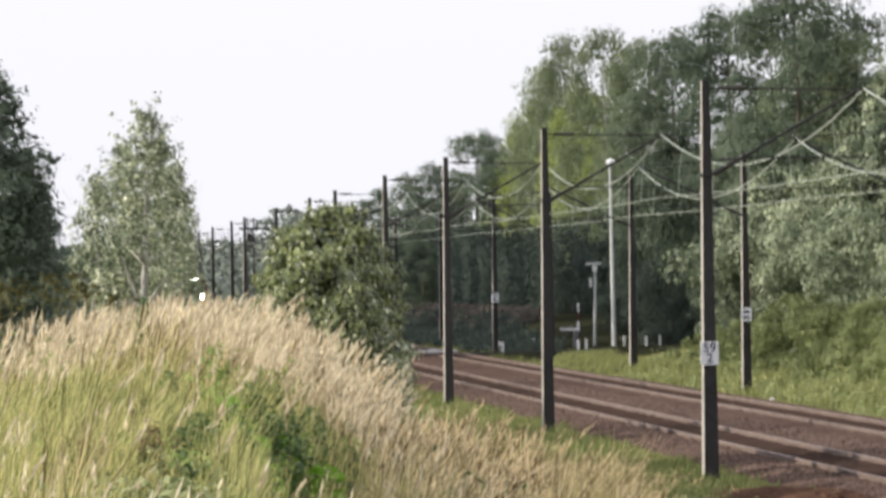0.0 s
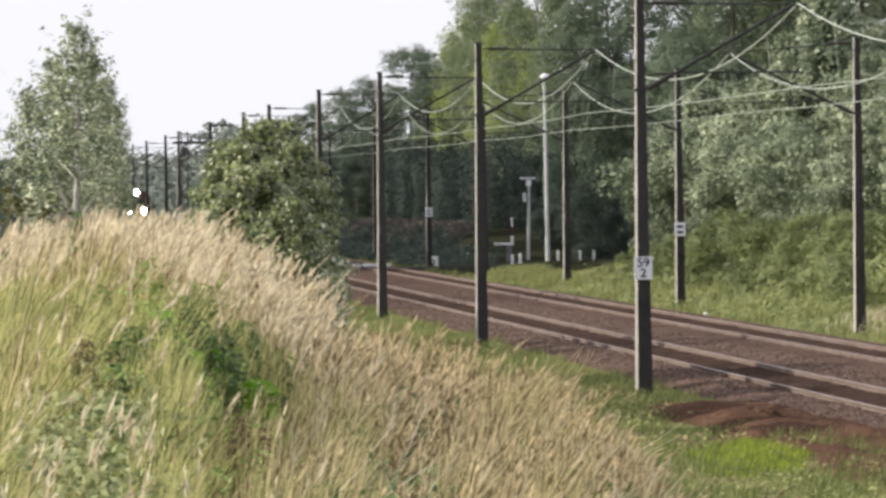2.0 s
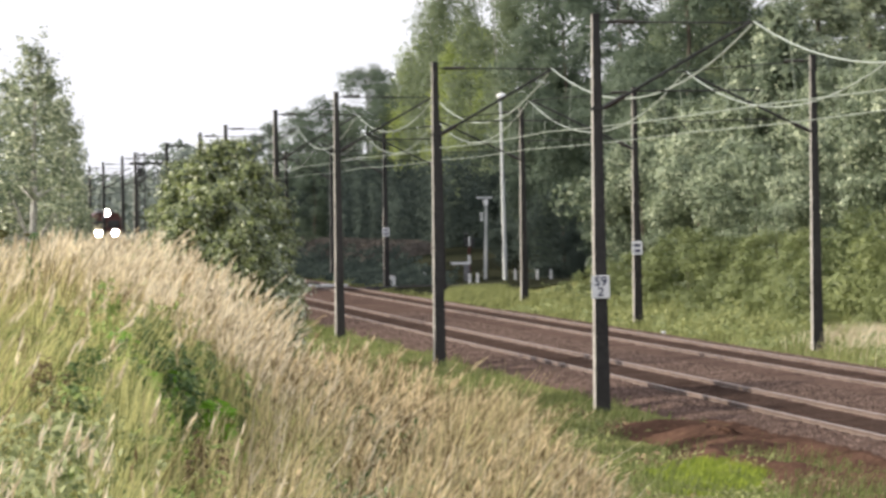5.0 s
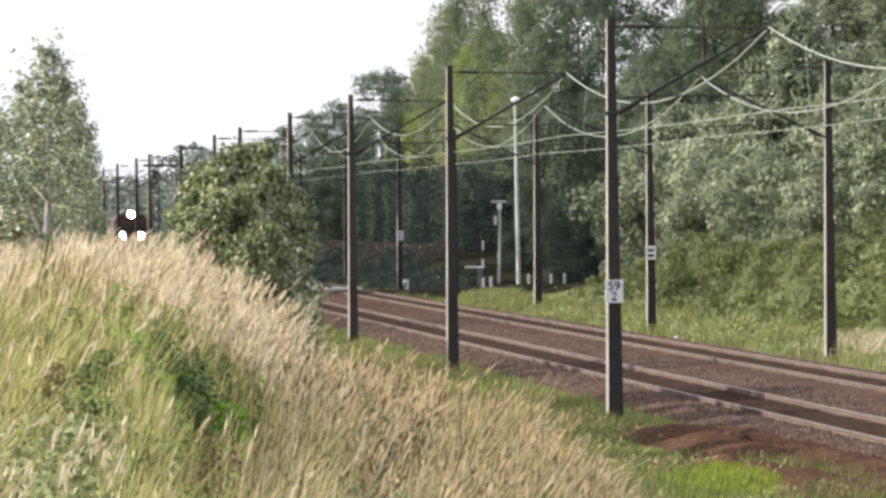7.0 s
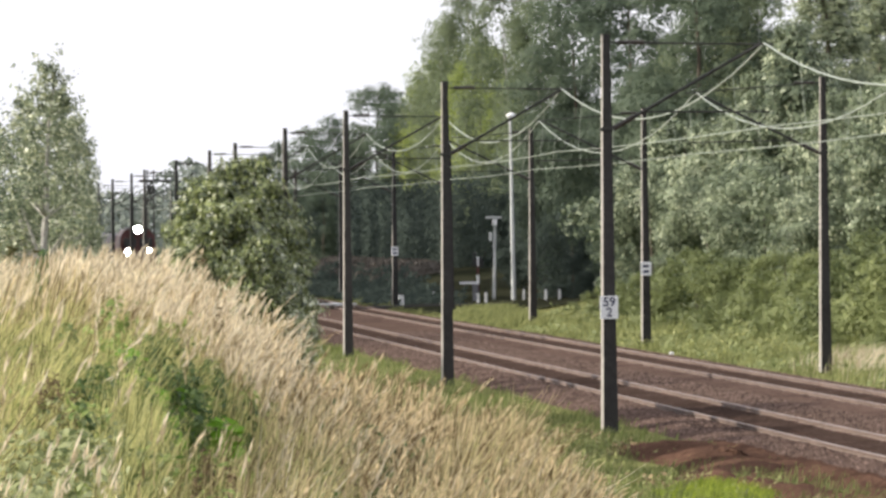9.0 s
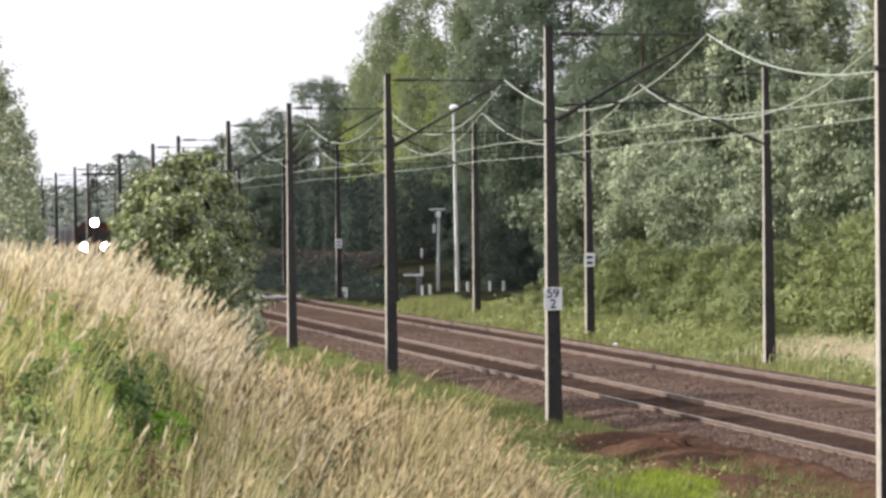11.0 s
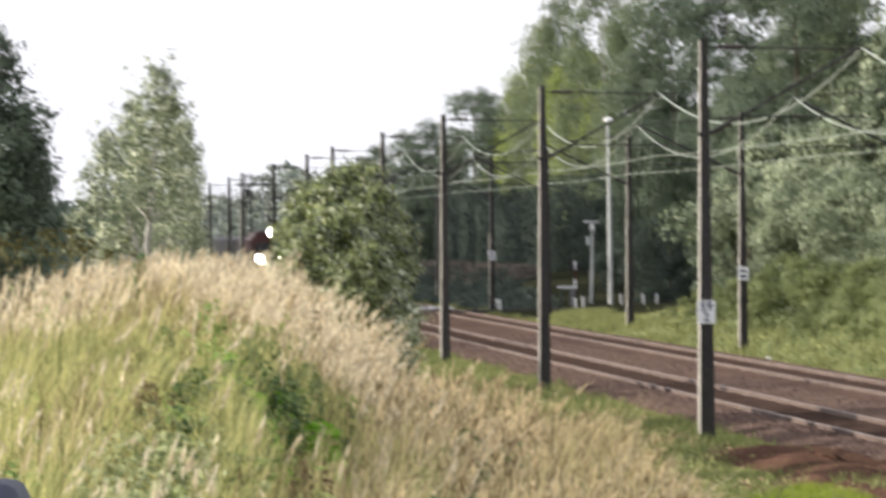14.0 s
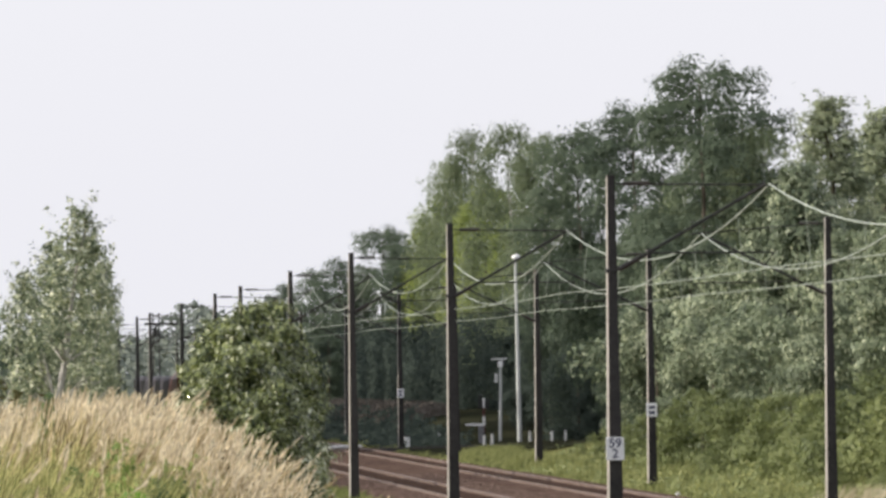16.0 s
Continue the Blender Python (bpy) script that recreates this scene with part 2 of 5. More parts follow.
def faces_object(name, verts, faces, materials, index=None, smooth=False):
    """One mesh from arrays of corners and quads."""
    me = bpy.data.meshes.new(name)
    verts, faces = np.asarray(verts, np.float32), np.asarray(faces, np.int32)
    k = faces.shape[1]
    me.vertices.add(len(verts))
    me.vertices.foreach_set("co", verts.ravel())
    me.loops.add(faces.size)
    me.loops.foreach_set("vertex_index", faces.ravel())
    me.polygons.add(len(faces))
    me.polygons.foreach_set("loop_start", np.arange(0, faces.size, k, dtype=np.int32))
    me.polygons.foreach_set("loop_total", np.full(len(faces), k, np.int32))
    for m in materials:
        me.materials.append(m)
    if index is not None:
        me.polygons.foreach_set("material_index", np.asarray(index, np.int32))
    if smooth:
        me.polygons.foreach_set("use_smooth", np.ones(len(faces), bool))
    me.update(calc_edges=True)
    me.validate()
    return new(name, me)


def leaf_quads(rng, centres, outward, size, long=1.6, droop=0.25, ruffle=0.5):
    """Rhombic leaves, each an island of one folded quad, turned mostly outwards."""
    n = len(centres)
    nor = outward + rng.normal(0, ruffle, (n, 3))
    nor /= np.linalg.norm(nor, axis=1, keepdims=True) + 1e-6
    ax = rng.normal(0, 1, (n, 3))
    ax[:, 2] -= droop
    ax -= nor * np.sum(ax * nor, axis=1, keepdims=True)
    ax /= np.linalg.norm(ax, axis=1, keepdims=True) + 1e-6
    side = np.cross(nor, ax)
    s = size * rng.uniform(0.6, 1.35, (n, 1))
    a, b = ax * s * long / 2, side * s / 2
    fold = nor * s * 0.18
    verts = np.stack([centres - a, centres + b * 0.9 + fold, centres + a, centres - b * 0.9 + fold], 1).reshape(-1, 3)
    return verts, np.arange(4 * n).reshape(n, 4)


def leaf_tris(rng, centres, outward, size, long=1.6, droop=0.25, ruffle=0.5):
    """Small pointed leaves of one triangle each, for what stands far off."""
    n = len(centres)
    nor = outward + rng.normal(0, ruffle, (n, 3))
    nor /= np.linalg.norm(nor, axis=1, keepdims=True) + 1e-6
    ax = rng.normal(0, 1, (n, 3))
    ax[:, 2] -= droop
    ax -= nor * np.sum(ax * nor, axis=1, keepdims=True)
    ax /= np.linalg.norm(ax, axis=1, keepdims=True) + 1e-6
    side = np.cross(nor, ax)
    s = size * rng.uniform(0.6, 1.35, (n, 1))
    a, b = ax * s * long / 2, side * s * 0.62
    verts = np.stack([centres + a, centres - a * 0.7 + b, centres - a * 0.7 - b], 1).reshape(-1, 3)
    return verts, np.arange(3 * n).reshape(n, 3)


def patchy(x, y, seed):
    """Smooth irregular value between 0 and 1, varying over one unit of x and y."""
    x, y = np.asarray(x, float), np.asarray(y, float)
    i, j = np.floor(x).astype(np.int64), np.floor(y).astype(np.int64)
    u, w = x - i, y - j
    u, w = u * u * (3 - 2 * u), w * w * (3 - 2 * w)
    table = np.random.default_rng(seed).uniform(0, 1, 4096)

    def knot(a, b):
        return table[(a * 131 + b * 757 + a * b * 17) % 4096]
    return (knot(i, j) * (1 - u) + knot(i + 1, j) * u) * (1 - w) + (knot(i, j + 1) * (1 - u) + knot(i + 1, j + 1) * u) * w


# ---- plan: the line runs straight, 3.2 degrees to the left of the view ----
SLOPE, FOOT = 0.056, 13.99


def line_x(v, d):
    return FOOT - SLOPE * d + v


LINE_TURN = math.degrees(math.atan(SLOPE))


def smooth_step(a, b, x):
    t = np.clip((x - a) / (b - a), 0, 1)
    return t * t * (3 - 2 * t)


BANK_X = np.array([-60, -14, -6, -4.7, -3.9, -3.1, -2.3, -1.6, -1.1, -0.5, 0.4, 1.0, 1.8, 2.4, 3.2, 4.2])
BANK_Z = np.array([2.4, 2.5, 2.75, 2.85, 2.97, 3.02, 2.6, 2.0, 1.46, 1.2, 0.92, 0.72, 0.46, 0.2, 0.0, 0.0])


def ground_z(x, d):
    """Height of the ground: grassy bank on the near side, flat line, rising verge on the far side."""
    x, d = np.asarray(x, float), np.asarray(d, float)
    v = x - line_x(0, d)
    crest = np.interp(x, BANK_X, BANK_Z)
    rise = 0.36 + 0.64 * smooth_step(42, 92, d)
    fall = 1 - smooth_step(112, 160, d)
    bank = crest * rise * fall * smooth_step(-0.5, -3.5, v)
    bank = np.where(d < 20, np.minimum(bank, 0.9), bank)
    far_side = 0.1 * smooth_step(9.5, 12.5, v) + 1.7 * smooth_step(12.5, 24, v) * (1 - smooth_step(380, 450, d)) + 0.8 * smooth_step(14, 30, v)
    far_side = far_side + 1.35 * smooth_step(12.8, 16.5, v) * smooth_step(465, 510, d) * (1 - smooth_step(660, 740, d))
    wave = 0.05 * np.sin(x * 0.9 + d * 0.13) + 0.04 * np.sin(d * 0.31 - x * 0.5)
    flat = -0.1 + 0.06 * wave
    return flat + bank + far_side + wave * smooth_step(-3, -6, v)


def build_ground():
    ds = np.concatenate([[-4500, -1500, -500, -200, -80, -30, 0, 15, 25], np.arange(32, 165, 1.2), np.arange(166, 700, 5), [720, 740, 850, 1000, 1300, 1800, 2600, 4800]])
    vs = np.concatenate([[-4500, -1500, -500, -200, -100, -60, -40, -30], np.arange(-26, 14, 0.4), np.arange(14, 24, 0.8), np.arange(24, 40, 2.0), [45, 60, 100, 200, 500, 1500, 4500]])
    dd, vv = np.meshgrid(ds, vs, indexing="ij")
    xx = line_x(vv, np.clip(dd, -100, 1000))
    v = xx - line_x(0, dd)
    zz = ground_z(xx, dd) - 0.3 * smooth_step(1.0, 2.0, v) * (1 - smooth_step(8.8, 9.8, v))
    n, m = dd.shape
    idx = np.arange(n * m).reshape(n, m)
    faces = np.stack([idx[:-1, :-1], idx[:-1, 1:], idx[1:, 1:], idx[1:, :-1]], -1).reshape(-1, 4)
    ob = faces_object("ground", np.stack([xx, dd, zz], -1).reshape(-1, 3), faces, [M_SOIL], smooth=True)
    tagged(ob, "rough green meadow and bank beside the railway", "ground", kind="structure")


# rails: offset across the line and height of the running surface
RAILS = ((2.45, 0.13), (3.885, 0.165), (6.5, 0.25), (7.935, 0.255))
BED_V = np.array([0.6, 1.0, 1.6, 2.4, 3.12, 3.835, 5.1, 6.5, 7.2, 7.935, 8.9, 9.6, 10.2])
BED_Z = np.array([-0.2, -0.06, 0.02, 0.035, 0.015, 0.065, 0.12, 0.16, 0.135, 0.165, 0.13, 0.0, -0.16])


def build_bed():
    rng = np.random.default_rng(5)
    ds = np.concatenate([np.arange(-400, 90, 20), np.arange(90, 300, 0.5), np.arange(300, 500, 2), np.arange(500, 1500, 25)])
    vs = np.concatenate([np.arange(0.6, 10.21, 0.2)])
    dd, vv = np.meshgrid(ds, vs, indexing="ij")
    zz = np.interp(vv, BED_V, BED_Z) + rng.normal(0, 0.012, dd.shape)
    n, m = dd.shape
    idx = np.arange(n * m).reshape(n, m)
    faces = np.stack([idx[:-1, :-1], idx[:-1, 1:], idx[1:, 1:], idx[1:, :-1]], -1).reshape(-1, 4)
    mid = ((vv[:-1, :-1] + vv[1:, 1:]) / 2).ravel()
    # strips between each pair of rails take the shade-darkened ballast
    shade_strip = ((mid > 2.5) & (mid < 3.85)) | ((mid > 6.55) & (mid < 7.9))
    bed = faces_object("track_bed", np.stack([line_x(vv, dd), dd, zz], -1).reshape(-1, 3), faces, [M_BALLAST, M_BED_SHADE], shade_strip)
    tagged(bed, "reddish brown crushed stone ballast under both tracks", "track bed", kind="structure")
    # loose stones on the nearer stretch
    k = 30000
    d, v = rng.uniform(95, 330, k), rng.choice([0.9, 4.1, 8.2], k, p=[0.3, 0.45, 0.25]) + rng.uniform(0, 1, k) * 1.4
    c = np.stack([line_x(v, d), d, np.interp(v, BED_V, BED_Z) + 0.012], -1)
    r = rng.uniform(0.02, 0.05, (k, 1, 1))
    tet = np.array([[1, 0, -0.3], [-0.6, 0.8, -0.3], [-0.5, -0.9, -0.3], [0.05, 0.05, 0.75]])
    ang = rng.uniform(0, 6.28, k)
    rot = np.stack([np.stack([np.cos(ang), -np.sin(ang), 0 * ang], -1), np.stack([np.sin(ang), np.cos(ang), 0 * ang], -1), np.stack([0 * ang, 0 * ang, 1 + 0 * ang], -1)], 1)
    pts = c[:, None] + (tet @ rot.transpose(0, 2, 1)) * r
    f = (np.arange(k)[:, None, None] * 4 + np.array([[0, 1, 3], [1, 2, 3], [2, 0, 3]])).reshape(-1, 3)
    stones = faces_object("ballast_stones", pts.reshape(-1, 3), f, [M_STONE])
    tagged(stones, "loose reddish brown ballast stones between the rails", "stones", kind="stuff")


def build_rails():
    # flat-bottomed rail: foot, web, head
    prof = [(-0.07, -0.16), (0.07, -0.16), (0.07, -0.145), (0.012, -0.12), (0.012, -0.045), (0.036, -0.035), (0.036, -0.006), (0.026, 0), (-0.026, 0), (-0.036, -0.006), (-0.036, -0.035), (-0.012, -0.045), (-0.012, -0.12), (-0.07, -0.145)]
    for v, z in RAILS:
        verts, faces, index = [], [], []
        stops = [-400, 60, 120, 180, 240, 300, 400, 500, 700, 1500]
        for d in stops:
            verts += [(line_x(v + a, d), d, z + b) for a, b in prof]
        k = len(prof)
        for i in range(len(stops) - 1):
            for j in range(k):
                faces.append((i * k + j, i * k + (j + 1) % k, (i + 1) * k + (j + 1) % k, (i + 1) * k + j))
                index.append(1 if j == 7 else 0)
        rail = base("rail", pose(0, 0, 0), "rusty steel rail with a worn bright head", "rail", "rails of the two tracks")
        for name, inside, text in (("head", (4, 5, 6, 7, 8, 9, 10), "worn bright rail head"), ("web", (2, 3, 11, 12), "rusty web"), ("foot", (0, 1, 13), "rusty foot")):
            pick = [f for n, f in enumerate(faces) if n % k in inside]
            piece = faces_object(name, verts, pick, [M_RAIL, M_HEAD], [i for n, i in enumerate(index) if n % k in inside])
            piece.parent = rail
            tagged(piece, text)


def build_sleepers():
    bm = box(bmesh.new(), (-1.3, -0.13, -0.2), (1.3, 0.13, 0.0), 0.015)
    me = bpy.data.meshes.new("sleeper")
    bm.to_mesh(me)
    bm.free()
    me.materials.append(M_SLEEPER)
    for v, cant, z in ((3.17, 0.035, 0.02), (7.22, 0.005, 0.14)):
        track = base("sleeper_row", pose(0, 0, 0), "weathered sleepers bedded in ballast under a track", "sleepers", "sleeper rows", "structure")
        for i in range(270):
            d = 104 + 0.63 * i
            ob = new("sleeper", me)
            ob.parent = track
            ob.matrix_basis = pose(line_x(v, d), d, z, 0, -math.degrees(math.atan(cant / 1.435)), LINE_TURN)


# ---- masts and overhead line ----
LEFT_D = (62.0, 116.3, 173.3, 227.0, 280.3, 327.7, 380.5, 414.6, 469.8, 537.7, 571.3, 629.3, 679.2, 719.4, 775.0, 830.0)
RIGHT_D = (120.0, 178.0, 235.9, 294.6, 349.4, 404.0, 452.0, 510.0, 572.0, 629.0, 686.0, 743.0, 800.0, 860.0)
V_LEFT, V_RIGHT = 0.0, 11.1
NEAR_V, FAR_V = 3.2, 7.5
HANG_Z, CONTACT_Z = 7.85, 6.15


def catenary_mast(d, v, side, plate=0):
    """Tapered concrete mast with a raking cantilever that reaches side metres across the line."""
    x = line_x(v, d)
    m = base("catenary_mast", pose(x, d, -0.12, 0, 0, LINE_TURN),
             "tall grey concrete railway mast with cantilever" + (" and white plate" if plate else ""), "railway mast", "masts along the line")
    h, w0, w1 = 8.17 if side > 0 else 8.35, 0.168, 0.085
    bm = bmesh.new()
    ring = [(-1, -0.76), (-0.8, -1), (1, -1), (1, 1), (-0.8, 1), (-1, 0.76)]
    rows = []
    for t in (0.0, 0.35, 0.7, 1.0):
        w = w0 + (w1 - w0) * t
        rows.append([bm.verts.new((a * w, b * w, h * t)) for a, b in ring])
    for lo, hi in zip(rows, rows[1:]):
        for i in range(6):
            f = bm.faces.new((lo[i], lo[(i + 1) % 6], hi[(i + 1) % 6], hi[i]))
            # the left faces carry the sunlit tone in their colour
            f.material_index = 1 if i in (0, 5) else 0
    bm.faces.new(rows[-1])
    bm.faces.new(rows[0][::-1])
    shaft = part("shaft", bm, [M_MAST, M_MAST_SUNSIDE], m)
    part("cap", box(bmesh.new(), (-0.095, -0.095, h), (0.095, 0.095, h + 0.03), 0.008), M_STEEL, m)
    s = 1 if side > 0 else -1
    tip = Vector((side, 0, HANG_Z + 0.12))
    root = Vector((s * 0.14, 0, CONTACT_Z + 0.1))
    arm = part("cantilever", tube(bmesh.new(), root, tip, 0.034), M_STEEL, m, "dark raking steel tube")
    part("insulator", tube(bmesh.new(), root, root + (tip - root) * 0.14, 0.055), M_INSUL, arm, "brown ribbed insulator")
    part("top_tie", tube(bmesh.new(), (s * 0.1, 0, h - 0.15), tip + Vector((s * 0.25, 0, -0.02)), 0.018, sides=6), M_STEEL, m)
    part("tie_insulator", tube(bmesh.new(), (s * 0.25, 0, h - 0.15), (s * 0.8, 0, h - 0.15), 0.045), M_INSUL, m)
    part("registration_arm", tube(bmesh.new(), root + (tip - root) * 0.2, (side * 1.05, 0, CONTACT_Z + 0.42), 0.018, sides=6), M_STEEL, m)
    part("steady_arm", tube(bmesh.new(), (side * 1.05, 0, CONTACT_Z + 0.42), (side * 0.97, 0, CONTACT_Z + 0.13), 0.012, sides=6), M_STEEL, m)
    part("clamp_band", box(bmesh.new(), (-0.128, -0.128, CONTACT_Z + 0.05), (0.128, 0.128, CONTACT_Z + 0.13), 0.01), M_STEEL, m)
    if plate:
        pz = plate + 0.12
        board = part("number_plate", box(bmesh.new(), (-0.185, -0.215, pz - 0.235), (0.185, -0.195, pz + 0.235), 0.008), M_PLATE, m, "white enamel number plate")
        part("plate_strap", box(bmesh.new(), (-0.19, -0.194, pz - 0.02), (0.19, 0.18, pz + 0.02), 0.004), M_STEEL, m)
        if v == V_LEFT:
            for text, dz, size in (("59", 0.03, 0.21), ("2", -0.185, 0.21)):
                curve = bpy.data.curves.new("numeral", "FONT")
                curve.body, curve.size, curve.align_x, curve.extrude, curve.offset = text, size * 1.25, "CENTER", 0.002, 0.006
                curve.materials.append(M_INK)
                ob = new("numeral", curve)
                ob.parent = board
                ob.matrix_basis = pose(0, -0.218, pz + dz, 90, 0, 0)
        else:
            for dz in (0.09, -0.1):
                part("mark", box(bmesh.new(), (-0.11, -0.219, pz + dz - 0.05), (0.11, -0.2145, pz + dz + 0.05)), M_INK, board)
    return m


def hanging_wire(name, points, radius, material, label):
    curve = bpy.data.curves.new(name, "CURVE")
    curve.dimensions, curve.bevel_depth, curve.bevel_resolution = "3D", radius, 1
    s = curve.splines.new("POLY")
    s.points.add(len(points) - 1)
    for q, p in zip(s.points, points):
        q.co = (*p, 1)
    curve.materials.append(material)
    return tagged(new(name, curve), label, "wire", "overhead wires")


def overhead_line(stations, v):
    mess, con, drops = [], [], []
    for i, (a, b) in enumerate(zip(stations, stations[1:])):
        for k in range(16):
            t = k / 16
            d = a + (b - a) * t
            sag = 4 * 1.22 * t * (1 - t) * ((b - a) / 55) ** 2
            stagger = 0.2 * (-1) ** i * (1 - 2 * t)
            mess.append((line_x(v + stagger * 0.3, d), d, HANG_Z - sag))
            con.append((line_x(v + stagger, d), d, CONTACT_Z - 0.05 * math.sin(math.pi * t)))
            if k in (2, 5, 8, 11, 14):
                drops.append((mess[-1], con[-1]))
    w = hanging_wire("messenger_wire", mess, 0.017, M_WIRE, "pale oxidised messenger wire sagging between the masts")
    hanging_wire("contact_wire", con, 0.013, M_CONTACT, "straight copper contact wire above the track")
    for p, q in drops:
        if p[1] < 420:
            part("dropper", tube(bmesh.new(), p, q, 0.006, sides=4), M_CONTACT, w)


# ---- trees ----


def crown_points(rng, n, lumps, height, width, low, shape, lump, flat):
    """Leaf places on clumps that follow a crown's outline; returns places, outward directions, clump centres and sizes."""
    t = (np.arange(lumps) + rng.uniform(0, 1, lumps)) / lumps
    if shape == "round":
        r = np.sqrt(np.clip(1 - (2 * t - 0.8) ** 2 / 1.5, 0.03, 1))
    elif shape == "cone":
        r = np.clip(1.04 - t, 0.04, 1) ** 0.75
    else:
        r = np.clip(1 - t ** 5, 0.1, 1) * (0.85 + 0.15 * np.sin(t * 7))
    z = low + (height - low) * (0.03 + 0.92 * t)
    ang = rng.uniform(0, 6.283, lumps)
    rad = width / 2 * r * np.sqrt(rng.uniform(0.2, 1.0, lumps)) * rng.uniform(0.72, 1.08, lumps)
    centre = np.stack([rad * np.cos(ang), rad * np.sin(ang), z], -1)
    size = lump * rng.uniform(0.6, 1.4, lumps) * (0.55 + 0.45 * r)
    share = size ** 2 / np.sum(size ** 2)
    pick = rng.choice(lumps, n, p=share)
    q = rng.normal(0, 1, (n, 3))
    q /= np.linalg.norm(q, axis=1, keepdims=True)
    # most leaves sit on the upper side of their clump
    q[:, 2] = np.where(rng.uniform(0, 1, n) < 0.55, np.abs(q[:, 2]), q[:, 2])
    # each clump is itself knobbly
    knob = 1 + 0.28 * np.sin(q[:, 0] * 5 + pick) * np.sin(q[:, 1] * 5 + 2 * pick) + 0.2 * np.sin(q[:, 2] * 7 + pick)
    q *= (rng.uniform(0.25, 1.1, n) ** 0.45 * knob)[:, None]
    places = centre[pick] + q * size[pick, None] * np.array([1.1, 1.1, flat])
    out = q * 1.2 + (centre[pick] - np.array([0, 0, low + (height - low) * 0.4])) / width * 0.6
    out[:, 2] += 0.35
    return places, out, centre, size, pick


def tree(name, seed, height, width, low, leaves, leaf, material, bark, shape="round", lumps=90, long=1.5, limbs=9, label="", category="tree", group="", shoots=0, pale=None, lump=1.0, flat=0.75, broad=False):
    """A tapered trunk with limbs and a crown of single leaves, with its foot at the origin."""
    rng = np.random.default_rng(seed)
    root = base(name, pose(0, 0, -500), label, category, group)
    places, out, centre, size, pick = crown_points(rng, leaves, lumps, height, width, low, shape, lump, flat)
    r0, knots = 0.013 * height + 0.03, 6
    spine = [Vector((rng.normal(0, 0.012) * height * i / knots, rng.normal(0, 0.012) * height * i / knots, height * 0.92 * i / knots)) for i in range(1, knots + 1)]
    part("trunk", loft(bmesh.new(), [Vector((0, 0, -0.4))] + spine, [r0 * (1 - 0.85 * i / knots) for i in range(knots + 1)]), bark, root, smooth=True)
    for c in centre[:limbs]:
        start = spine[min(knots - 1, max(0, int(c[2] / height * knots) - 1))]
        part("limb", tube(bmesh.new(), start, c, r0 * 0.28, r0 * 0.08, 5), bark, root)
    if shoots:
        # young rods that stand out of the crown, each with its own leaves
        a0, t0 = rng.uniform(0, 6.283, shoots), rng.uniform(0.3, 1.0, shoots)
        reach = np.clip(1.02 - t0, 0.05, 1) if shape == "cone" else np.sqrt(1.02 - t0 ** 2)
        foot = np.stack([np.cos(a0) * width * 0.4 * reach, np.sin(a0) * width * 0.4 * reach, low + (height - low) * 0.93 * t0], -1)
        way = np.stack([np.cos(a0) * 0.55, np.sin(a0) * 0.55, 0 * a0 + 0.8], -1) + rng.normal(0, 0.2, (shoots, 3))
        along = rng.uniform(0, 1, (shoots, 26, 1))
        rods = (foot[:, None] + way[:, None] * along * height * rng.uniform(0.04, 0.11, (shoots, 1, 1)) + rng.normal(0, leaf * 0.7, (shoots, 26, 3))).reshape(-1, 3)
        places, out = np.concatenate([places, rods]), np.concatenate([out, np.repeat(way, 26, 0)])
    verts, faces = (leaf_quads if broad else leaf_tris)(rng, places, out, leaf, long, ruffle=0.46)
    index = None
    if pale:
        # the pale leaves, with sun highlights put into their colour, gather on some sprays
        share = np.concatenate([rng.uniform(0, 1, lumps)[pick], np.full(len(faces) - len(pick), 0.3)])
        index = rng.uniform(0, 1, len(faces)) < np.where(share < pale[1], 0.42, 0.1)
    crown = faces_object("crown", verts, faces, [material, pale[0]] if pale else [material], index)
    crown.parent = root
    return root


def plant(kind, x, d, scale=1.0, turn=0.0, wide=1.0, sink=0.1, z=None):
    zz = float(ground_z(x, d)) if z is None else z
    m = pose(x, d, zz - sink, 0, 0, turn) @ Matrix.Diagonal((scale * wide, scale * wide, scale, 1))
    return copy_thing(kind, m)


F_LENS = 784 / math.tan(radians(3.0))


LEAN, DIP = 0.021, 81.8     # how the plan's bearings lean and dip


def seen_x(px, d, py=359.0):
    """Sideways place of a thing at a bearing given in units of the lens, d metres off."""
    return (px - 784 + (441 - py) * LEAN) / F_LENS * d


def seen_z(px, py, d):
    """Height of a thing at that bearing."""
    return EYE + (441 - py - (px - 784) * LEAN - DIP) / F_LENS * d


SWAYING, BLOWN = [], []     # young birches and sallows that bend in the wind


